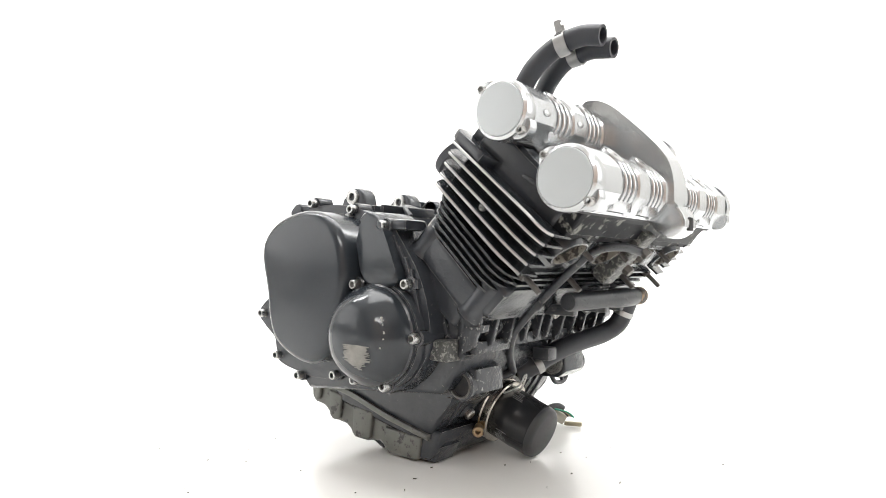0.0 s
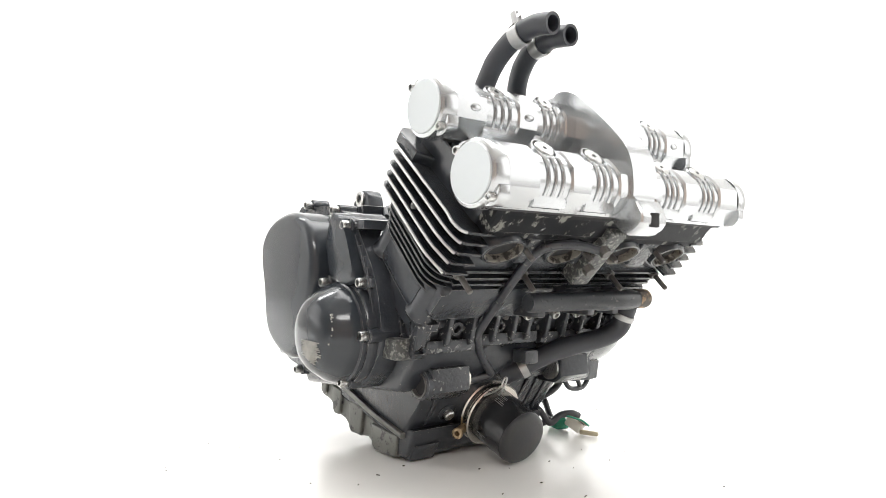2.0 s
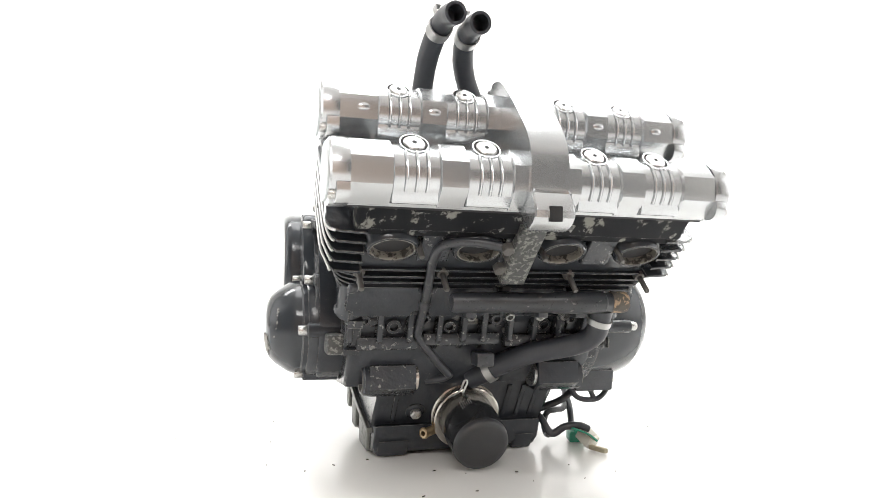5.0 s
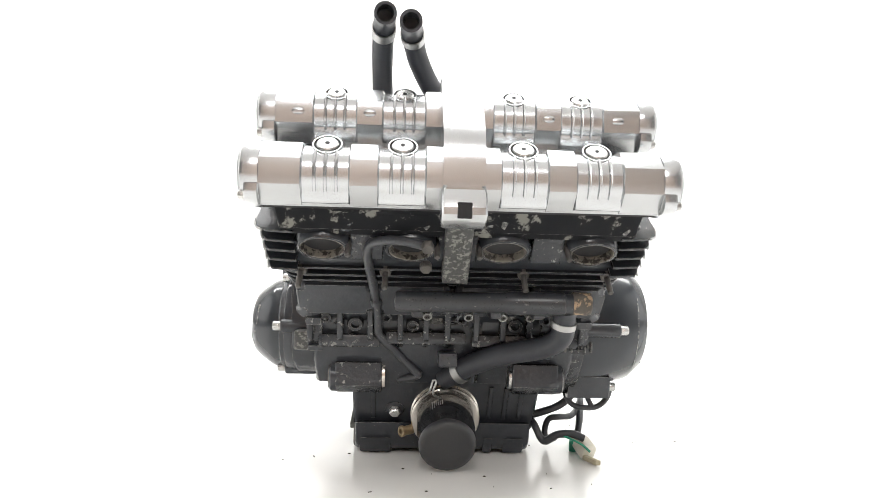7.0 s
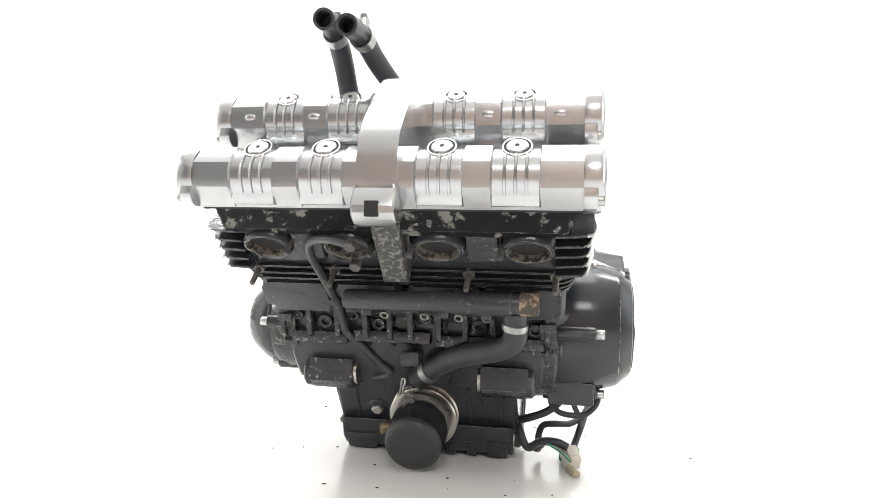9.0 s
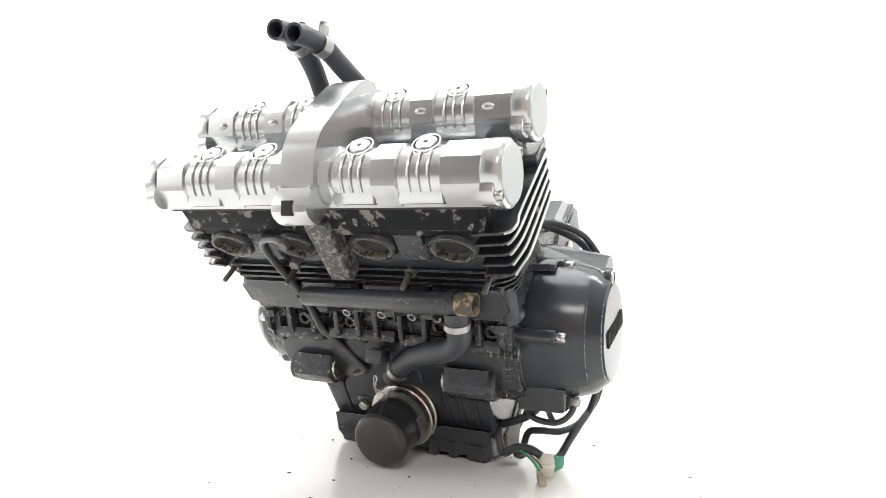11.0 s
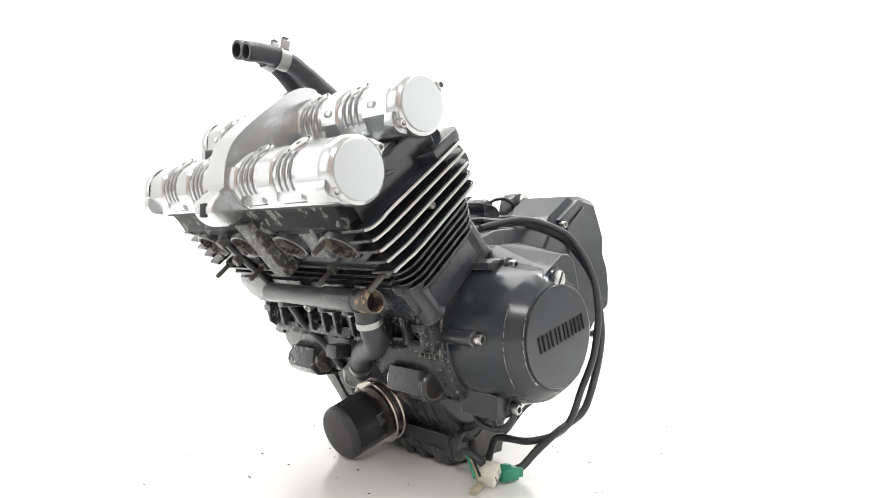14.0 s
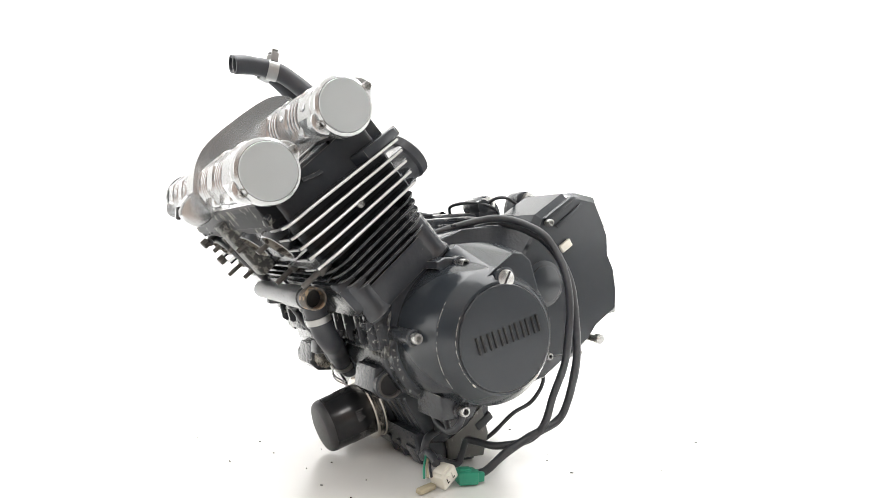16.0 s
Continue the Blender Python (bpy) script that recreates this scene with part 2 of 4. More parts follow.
def loft(bm, sections):
    """Closed loops of the same number of points, joined and capped."""
    vs = [[bm.verts.new(q) for q in ring] for ring in sections]
    n = len(vs[0])
    for a, b in zip(vs, vs[1:]):
        for i in range(n):
            bm.faces.new((a[i], a[(i + 1) % n], b[(i + 1) % n], b[i]))
    bm.faces.new(vs[0][::-1])
    bm.faces.new(vs[-1])
    return bm


def fresh():
    return bmesh.new()


# ---- studio ----
def setting():
    """White cove: floor, curved back, side walls, ceiling, and the dim room behind the camera."""
    bm = fresh()
    prof = [(-2.2, -0.012)] + [(1.9 + 0.7 * math.sin(a), 0.688 - 0.7 * math.cos(a)) for a in np.linspace(0, math.pi / 2, 14)] + [(2.6, 2.7)]
    rows = [[bm.verts.new((x, y, z)) for x in (-2.6, 2.6)] for y, z in prof]
    for a, b in zip(rows, rows[1:]):
        bm.faces.new((a[0], a[1], b[1], b[0]))
    me = bpy.data.meshes.new("backdrop")
    for f in bm.faces:
        f.smooth = True
    bm.to_mesh(me)
    me.materials.append(STUDIO_WHITE)
    tagged(new("backdrop", me), "seamless white photo backdrop sweeping into the floor", "backdrop", kind="structure")

    def wall(name, a, b, material, label):
        w = fresh()
        r = bmesh.ops.create_cube(w, size=1.0, matrix=Matrix.Translation((Vector(a) + Vector(b)) / 2) @ Matrix.Diagonal((*[abs(p - q) for p, q in zip(a, b)], 1)))
        data = bpy.data.meshes.new(name)
        w.to_mesh(data)
        data.materials.append(material)
        tagged(new(name, data), label, "wall" if "wall" in name else name, kind="structure")

    wall("wall_west", (-2.75, -2.2, -0.05), (-2.62, 2.7, 2.7), ROOM_GREY, "plain light grey studio side wall")
    wall("wall_east", (2.62, -2.2, -0.05), (2.75, 2.7, 2.7), ROOM_GREY, "plain light grey studio side wall")
    wall("ceiling", (-2.75, -4.4, 2.71), (2.75, 2.75, 2.8), STUDIO_WHITE, "plain white studio ceiling")
    wall("floor", (-2.75, -4.4, -0.09), (2.75, -2.2, -0.02), ROOM_WARM, "warm brown floor behind the camera")
    wall("wall_south", (-2.75, -4.5, -0.05), (2.75, -4.4, 2.7), ROOM_WARM, "dim warm room wall behind the camera")


def turntable():
    bm = fresh()
    lathe(bm, [(0.0, -0.011), (0.70, -0.011), (0.702, -0.002), (0.70, 0.0), (0.0, 0.0)], Matrix.Identity(4), 96)
    for f in bm.faces:
        f.smooth = False
    me = bpy.data.meshes.new("turntable")
    bm.to_mesh(me)
    me.materials.append(TABLE_WHITE)
    board = tagged(new("turntable", me), "round glossy white turntable board under the engine", "turntable")
    bm = fresh()
    lathe(bm, [(0.703, -0.0115), (0.712, -0.0115), (0.712, -0.003), (0.71, -0.0015), (0.703, -0.0015), (0.703, -0.0115)], Matrix.Identity(4), 96)
    me = bpy.data.meshes.new("rim")
    bm.to_mesh(me)
    me.materials.append(STUDIO_WHITE)
    rim = new("rim", me)
    rim.parent = board
    return board


setting()
table = turntable()

# ---- the engine ----
engine = tagged(new("motorcycle_engine"), "used black four-cylinder motorcycle engine with silver cam covers", "engine")


def bolt_mesh(r=0.0075, h=0.012):
    bm = fresh()
    prof = [(r * 0.9, -h * 0.6), (r, -h * 0.5), (r, h * 0.35), (r * 0.88, h * 0.5), (r * 0.6, h * 0.5), (r * 0.56, -h * 0.45), (0.0, -h * 0.5)]
    lathe(bm, prof, Matrix.Identity(4), 14)
    bmesh.ops.scale(bm, verts=bm.verts, vec=(K, K, K))
    for f in bm.faces:
        f.smooth = True
    for e in bm.edges:
        e.smooth = len(e.link_faces) == 2 and e.calc_face_angle(0) < radians(40)
    me = bpy.data.meshes.new("bolt")
    bm.to_mesh(me)
    me.materials.append(STEEL)
    return me


BOLT, BOLT_SMALL = bolt_mesh(), bolt_mesh(0.006, 0.011)


def bolt(parent, p, way, me=None):
    return hang("bolt", me or BOLT, parent, "", aim(p, way))


LEFT, RIGHT, FRONT = Vector((-1, 0, 0)), Vector((1, 0, 0)), -UVEC
TUBES = ((-0.2165, 0.0408), (-0.0855, 0.0393))
VC = 0.3405


def cam_cover():
    """The silver cover: two camshaft tunnels with plug towers and the arch between them."""
    cover = Unit("cam_cover", "silver painted cam cover")
    n, vc = 48, VC
    shell = fresh()
    for u0, r0 in TUBES:

        def section(x, kind):
            ring = []
            for i in range(n):
                a = 2 * math.pi * i / n
                if kind == "tower":
                    r = r0 * 0.9
                else:
                    facet = math.pi / 4
                    off = (a - radians(22.5)) % facet - facet / 2
                    r = r0 * (0.42 + 0.56 * 0.97 / math.cos(off))
                du, dv = r * math.cos(a), max(r * math.sin(a), -0.018)
                if math.sin(a) < -0.1:
                    wide = 0.034 if kind == "tower" else 0.036
                    du = math.copysign(max(abs(du), wide), du) if abs(math.cos(a)) > 0.55 else du
                ring.append(uvp(x, u0 + du, vc + dv))
            return ring
        rings = [section(-0.246, "plain")]
        for xc in (-0.1665, -0.0745, 0.0745, 0.1665):
            rings += [section(xc - 0.0295, "plain"), section(xc - 0.0275, "tower"), section(xc + 0.0275, "tower"), section(xc + 0.0295, "plain")]
        rings.append(section(0.246, "plain"))
        loft(shell, rings)
        # lower flange on the head
        box_pts = [(u0 - 0.0365, 0.3215), (u0 + 0.0365, 0.3215), (u0 + 0.0365, 0.3265), (u0 - 0.0365, 0.3265)]
        prism(shell, box_pts, lambda a, b, h: uvp(h, a, b), -0.246, 0.246, 0.002, True, 2)
    # arch over both tunnels, with the forked lug in front
    arch = [(-0.036, 0.315), (-0.034, 0.362), (-0.05, 0.388), (-0.075, 0.400), (-0.12, 0.404), (-0.19, 0.4045), (-0.222, 0.394), (-0.252, 0.368),
            (-0.262, 0.353), (-0.284, 0.351), (-0.292, 0.342), (-0.284, 0.326), (-0.262, 0.316), (-0.2, 0.315)]
    prism(shell, chaikin(arch, 2), lambda a, b, h: uvp(h, a, b), -0.0255, 0.0255, 0.007, True, 3)
    lug = [(-0.255, 0.316), (-0.256, 0.364), (-0.284, 0.358), (-0.295, 0.345), (-0.289, 0.321), (-0.275, 0.315)]
    prism(shell, chaikin(lug, 1), lambda a, b, h: uvp(h, a, b), -0.0275, 0.0275, 0.005, True, 3)
    # floor between the tunnels, added as a reflector for the rear tunnel's underside
    prism(shell, [(-0.18, 0.3175), (-0.118, 0.3175), (-0.118, 0.3215), (-0.18, 0.3215)], lambda a, b, h: uvp(h, a, b), -0.2, 0.2, 0.001, True, 1)
    part("shell", shell, SILVER, cover, angle=20)
    tunnel = cover
    for u0, r0 in TUBES:
        # towers: ribs, boss ring, recessed plug
        shift = 0.0145 if u0 < -0.15 else 0.006
        for xc in (-0.1665, -0.0745, 0.0745, 0.1665):
            size = 0.9 if u0 < -0.15 else 0.8
            top = uvp(xc, u0 + shift, 0.3725 if u0 < -0.15 else 0.3705)
            bm = fresh()
            lathe(bm, [(0.0208 * size, -0.022), (0.0210 * size, 0.004), (0.0202 * size, 0.0062), (0.0186 * size, 0.0062), (0.0178 * size, 0.003), (0.0, 0.003)], raw(top, VVEC), 30)
            part("boss", bm, SILVER, tunnel)
            bm = fresh()
            lathe(bm, [(0.0178 * size, 0.0), (0.0178 * size, 0.0045), (0.0, 0.0045)], raw(top, VVEC), 28)
            part("seal", bm, SLOT, tunnel, "black rubber seal")
            bm = fresh()
            lathe(bm, [(0.0150 * size, 0.0), (0.0150 * size, 0.0065), (0.0133 * size, 0.0078), (0.0032, 0.0078), (0.003, 0.004), (0.0, 0.004)], raw(top, VVEC), 28)
            part("plug", bm, STEEL, tunnel, "round steel plug")
            # dark cylinder filling the socket in place of its shade
            bm = fresh()
            lathe(bm, [(0.0031, 0.0), (0.0031, 0.0082), (0.0, 0.0082)], raw(top, VVEC), 10)
            part("plug_socket_shade", bm, SLOT, tunnel, "dark fill for the shaded socket in the plug")
            for dx in (-0.013, 0.0, 0.013):
                bm = fresh()
                pts = [uvp(xc + dx, u0 + r0 * 0.922 * math.cos(a), vc + r0 * 0.922 * math.sin(a)) for a in np.linspace(radians(92), radians(172), 10)]
                tube(bm, pts, 0.0020, 8, 2)
                part("rib", bm, SILVER, tunnel)
            bm = fresh()
            # flared pad below the ribs
            box_low = [(u0 - 0.0315, vc + 0.011), (u0 - 0.0435, vc - 0.004), (u0 - 0.0435, vc - 0.0075), (u0 - 0.036, vc - 0.0135), (u0 - 0.02, vc - 0.0145), (u0 - 0.02, vc + 0.006)]
            prism(bm, box_low, lambda a, b, h: uvp(h, a, b), xc - 0.0285, xc + 0.0285, 0.002, True, 2)
            part("tower_foot", bm, SILVER, tunnel)
        if u0 > -0.15:
            for xc in (-0.215, -0.1205, 0.1205, 0.215):
                bm = fresh()
                lathe(bm, [(0.0062, -0.004), (0.0055, 0.0005), (0.0035, 0.0016), (0.0, 0.002)], raw(uvp(xc, u0 - r0 * 0.69, vc + r0 * 0.69), VVEC - UVEC) @ Matrix.Diagonal((1.5, 0.9, 1, 1)), 16)
                part("dimple", bm, SILVER, tunnel)
    # solid block, its dark colour standing for the slot's inner shade
    bm = fresh()
    block(bm, raw(uvp(0, -0.2846, 0.3476), VVEC - UVEC), 0.0175, 0.019, 0.014, 0.001)
    part("lug_slot_shade", bm, DARK, cover, "dark block for the shaded slot in the front lug")
    # end caps
    for u0, r0 in TUBES:
        for sx in (-1, 1):
            way = Vector((sx, 0, 0))
            bm = fresh()
            lathe(bm, [(r0 * 1.0, 0), (r0 * 1.02, 0.003), (r0 * 1.02, 0.017), (r0 * 0.99, 0.021), (r0 * 0.9, 0.0235), (r0 * 0.885, 0.0235), (0, 0.0235)],
                  raw(uvp(0.245 * sx, u0, VC), way), 48)
            for du in (-0.0405, 0.0405):
                pts = [(u0 + du * 1.22, VC + 0.009), (u0 + du * 1.24, VC - 0.006), (u0 + du * 0.9, VC - 0.019), (u0 + du * 0.55, VC), (u0 + du * 0.9, VC + 0.02)]
                prism(bm, chaikin(pts, 1), lambda a, b, h: uvp(h, a, b), 0.2455 * sx, 0.2615 * sx, 0.002, False, 2)
            cap = part("end_cap", bm, SILVER, cover, "silver camshaft end cap", angle=30)
            bm = fresh()
            lathe(bm, [(r0 * 0.875, 0.0), (r0 * 0.875, 0.0245), (r0 * 0.86, 0.0255), (0, 0.0258)], raw(uvp(0.245 * sx, u0, VC), way), 48)
            part("cap_face", bm, SILVER_CAP, cap, "plain matt silver cap face")
            for du in (-0.0415, 0.0415):
                bolt(cap, uvp(0.2635 * sx, u0 + du + (0.001 if sx > 0 else 0), VC), way, BOLT_SMALL)


def ring_outline(ux0, ux1, x, r, steps=5):
    """Rounded rectangle (x, u)."""
    pts = []
    for cx, cu, a0 in ((x - r, ux1 - r, 0), (-x + r, ux1 - r, 90), (-x + r, ux0 + r, 180), (x - r, ux0 + r, 270)):
        for k in range(steps + 1):
            a = radians(a0 + 90 * k / steps)
            pts.append((cx + r * math.cos(a), cu + r * math.sin(a)))
    return pts


def cylinder_head():
    head = Unit("cylinder_head", "black finned cylinder head with bare fin edges")
    # body below the cover
    bm = fresh()
    prism(bm, ring_outline(-0.234, -0.062, 0.232, 0.012), lambda a, b, h: uvp(a, b, h), 0.195, 0.3125, 0.003, True)
    part("head_body", bm, BLACK_HEAD, head)
    bm = fresh()
    prism(bm, [(-0.18, 0.27), (-0.12, 0.27), (-0.12, 0.3175), (-0.18, 0.3175)], lambda a, b, h: uvp(h, a, b), -0.229, 0.229, 0.003, True)
    part("cam_valley", bm, BLACK_HEAD, head)
    # tunnel ends under the caps
    for u0, r0 in TUBES:
        bm = fresh()
        prism(bm, [(u0 - 0.0355, 0.284), (u0 + 0.036, 0.27), (u0 + 0.036, 0.3175), (u0 - 0.0315, 0.3175)], lambda a, b, h: uvp(h, a, b), -0.230, 0.230, 0.004, True)
        strip = fresh()
        prism(strip, [(u0 - 0.0345, 0.3165), (u0 + 0.0345, 0.3165), (u0 + 0.0345, 0.3218), (u0 - 0.0345, 0.3218)], lambda a, b, h: uvp(h, a, b), -0.2445, 0.2445, 0.001, True, 1)
        part("gasket", strip, SLOT, head, "black rubber cover gasket")
        # the front pedestal takes the darkened flaked paint too
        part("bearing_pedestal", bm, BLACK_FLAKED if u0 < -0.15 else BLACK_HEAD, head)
    for i in range(5):
        vf, vr = 0.2755 - 0.0171 * i, 0.2615 - 0.0149 * i
        u1 = -0.040 - 0.0045 * i

        def lean(u, vf=vf, vr=vr):
            return vf + (u + 0.25) / 0.2 * (vr - vf)
        for sx in (-1, 1):
            # each fin wraps round one side of the head
            thick = 0.0042
            xo = 0.2625 if i == 0 else 0.259
            outer = [(0.215, u1 - 0.004), (0.236, u1), (0.252, u1 - 0.006), (0.259, u1 - 0.022), (0.259, -0.212 + 0.001 * i), (xo - 0.001 * i, -0.226), (xo - 0.0035 - 0.001 * i, -0.241), (0.247, -0.2485), (0.212, -0.2515), (0.21, -0.20), (0.215, -0.09)]
            pts = [(a * sx, b) for a, b in outer]
            bm = fresh()
            prism(bm, pts, lambda a, b, h: uvp(a, b, lean(b) + h), -thick / 2, thick / 2, 0.0008, True, 1)
            fin = part("cooling_fin", bm, BLACK_HEAD, head)
            # polished edge strip standing proud of the painted fin
            path = [uvp(a * sx, b, lean(b)) for a, b in [(0.2592, u1 - 0.012), (0.2597, u1 - 0.03), (0.2597, -0.12), (0.2597, -0.2), (xo + 0.0004 - 0.001 * i, -0.226), (xo - 0.003 - 0.001 * i, -0.2415), (0.2515, -0.2468)]]
            bm = fresh()
            tube(bm, path, 0.0019, 8, 5, flat=0.95)
            part("fin_edge", bm, FIN_EDGE, fin, "bare metal fin edge")
    for sx in (-1, 1):
        # thick shoulder plates of the top fin
        bm = fresh()
        prism(bm, [(0.222 * sx, -0.036), (0.246 * sx, -0.037), (0.2565 * sx, -0.052), (0.2565 * sx, -0.10), (0.225 * sx, -0.115)], lambda a, b, h: uvp(a, b, h - 0.07 * (b + 0.08)), 0.264, 0.280, 0.003, True)
        part("shoulder", bm, BLACK_HEAD, head)
        # small bosses on the side
        bm = fresh()
        block(bm, raw(uvp(0.2315 * sx, -0.168, 0.297), UVEC + VVEC * -0.3), 0.012, 0.006, 0.03, 0.002)
        part("pad", bm, BLACK_HEAD, head)
        bm = fresh()
        lathe(bm, [(0.005, 0), (0.0045, 0.005), (0.003, 0.006), (0, 0.006)], raw(uvp(0.2565 * sx, -0.15, 0.232), Vector((sx, 0, 0))), 14)
        part("plug", bm, CORRODED, head)
    # exhaust face
    for k, xc in enumerate((-0.1765, -0.0615, 0.0615, 0.1785)):
        c = uvp(xc, -0.2475, 0.249)
        oval = raw(c, FRONT * 0.98 - VVEC * 0.2) @ Matrix.Diagonal((1.03, 0.8, 1, 1))
        bm = fresh()
        lathe(bm, [(0.0365, -0.018), (0.0345, 0.000), (0.032, 0.0035), (0.0292, 0.004), (0.0282, 0.0025)], oval, 36)
        port = part("exhaust_port", bm, BLACK_HEAD, head)
        bm = fresh()
        lathe(bm, [(0.0285, 0.001), (0.0284, 0.0032), (0.0278, 0.0037), (0.0270, 0.0032), (0.0260, 0.0), (0.0252, -0.0095)], oval, 36)
        part("port_ring", bm, PORT, port, "sooty bare metal port ring")
        # shade of the deep bore, painted as a dark disc
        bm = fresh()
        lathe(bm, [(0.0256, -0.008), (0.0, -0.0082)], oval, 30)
        part("port_hole_shade", bm, DARK, port, "dark disc for the shaded exhaust opening")
        s = 1 if k < 2 else -1
        for dx, v in ((-0.034 * s, 0.194), (0.034 * s, 0.254)):
            base = uvp(xc + dx, -0.226, v)
            bm = fresh()
            lathe(bm, [(0.0085, -0.004), (0.0085, 0.0125), (0.0075, 0.014), (0.0042, 0.014), (0.004, 0.0415), (0.0032, 0.043), (0, 0.043)], raw(base, FRONT), 12)
            part("stud", bm, STUD, port, "rusty exhaust stud")
    # flaking front wall, in two panels beside the rib; shade put into its dark base
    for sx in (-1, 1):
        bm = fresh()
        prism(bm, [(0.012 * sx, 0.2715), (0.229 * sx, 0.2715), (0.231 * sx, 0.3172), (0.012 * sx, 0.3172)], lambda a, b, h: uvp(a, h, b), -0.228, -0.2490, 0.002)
        part("front_wall", bm, BLACK_FLAKED, head, "black paint flaking off in patches, base darkened as shade")
        for x0, x1 in ((0.098, 0.14), (0.016, 0.026)):
            bm = fresh()
            prism(bm, [(x0 * sx, 0.225), (x1 * sx, 0.225), (x1 * sx, 0.274), (x0 * sx, 0.274)], lambda a, b, h: uvp(a, h, b), -0.228, -0.2470, 0.003)
            part("web", bm, BLACK_WORN, head)
    # front rib below the lug
    bm = fresh()
    prism(bm, [(-0.0185, 0.198), (0.0165, 0.198), (0.0175, 0.30), (-0.0185, 0.30)], lambda a, b, h: uvp(a, h, b), -0.235, -0.2625, 0.004)
    part("front_rib", bm, CORRODED, head, "corroded bare aluminium rib")
    # plates, pads and casting lumps between the ports
    rng = random.Random(5)
    for k in range(20):
        xc = rng.uniform(-0.225, 0.225)
        if abs(xc) < 0.03:
            continue
        v = rng.choice((0.291, 0.285, 0.293))
        bm = fresh()
        block(bm, raw(uvp(xc, -0.2455, v), FRONT) @ pose(0, 0, 0, rng.uniform(-10, 10), rng.uniform(-10, 10), rng.uniform(0, 90)), rng.uniform(0.008, 0.022), rng.uniform(0.005, 0.012), rng.uniform(0.006, 0.012), 0.0015)
        part("casting_pad", bm, BLACK_WORN if k % 2 else CORRODED, head)
    # long thin fins across the front, below the ports
    for v in (0.2, 0.187, 0.176):
        bm = fresh()
        prism(bm, [(-0.239, v - 0.0018), (-0.215, v - 0.0018), (-0.215, v + 0.0018), (-0.239, v + 0.0018)], lambda a, b, h: uvp(h, a, b), -0.212, 0.212, 0.0008, True, 1)
        part("front_fin", bm, BLACK_HEAD, head)
    # intake stubs at the back
    for xc in (-0.172, -0.06, 0.06, 0.172):
        bm = fresh()
        lathe(bm, [(0.034, -0.05), (0.034, -0.004), (0.0375, 0.0), (0.0375, 0.012), (0.035, 0.0145), (0.029, 0.0145), (0.028, -0.02), (0, -0.02)], raw(uvp(xc, -0.024, 0.217), UVEC + VVEC * 0.12), 30)
        part("intake_stub", bm, RUBBER, head, "black rubber intake stub")


def cylinder_block():
    barrel = Unit("cylinder_block", "black cylinder block with thin fins")
    bm = fresh()
    prism(bm, ring_outline(-0.224, -0.082, 0.216, 0.03), lambda a, b, h: uvp(a, b, h), 0.06, 0.2, 0.002, True)
    part("barrel", bm, BLACK, barrel)
    for i in range(5):
        v = 0.187 - 0.0115 * i
        bm = fresh()
        prism(bm, ring_outline(-0.236 + 0.002 * i, -0.066 - 0.002 * i, 0.246 - 0.0035 * i, 0.03), lambda a, b, h: uvp(a, b, h), v - 0.0015, v + 0.0015, 0.0007, True, 1)
        part("cooling_fin", bm, BLACK_HEAD, barrel)
    # smooth skirt with rounded stud sleeves at the corners
    bm = fresh()
    prism(bm, ring_outline(-0.226, -0.08, 0.222, 0.02), lambda a, b, h: uvp(a, b, h), 0.092, 0.132, 0.006, True)
    part("skirt", bm, BLACK, barrel)
    for sx in (-1, 1):
        for u in (-0.213, -0.09):
            bm = fresh()
            lathe(bm, [(0.021, 0.0), (0.0225, 0.004), (0.0205, 0.008), (0.019, 0.012), (0.019, 0.06), (0.016, 0.065), (0, 0.065)], raw(uvp(0.207 * sx, u, 0.088), VVEC), 20)
            part("stud_sleeve", bm, BLACK, barrel)
    for xc in (-0.1655, -0.0555, 0.0555, 0.1655):
        bm = fresh()
        prism(bm, [(a + xc, b) for a, b in ring_outline(0.108, 0.167, 0.0535, 0.012)], lambda a, b, h: uvp(a, h, b), -0.21, -0.2395, 0.009, False, 4)
        part("water_jacket", bm, BLACK, barrel)


cam_cover()
cylinder_head()
cylinder_block()


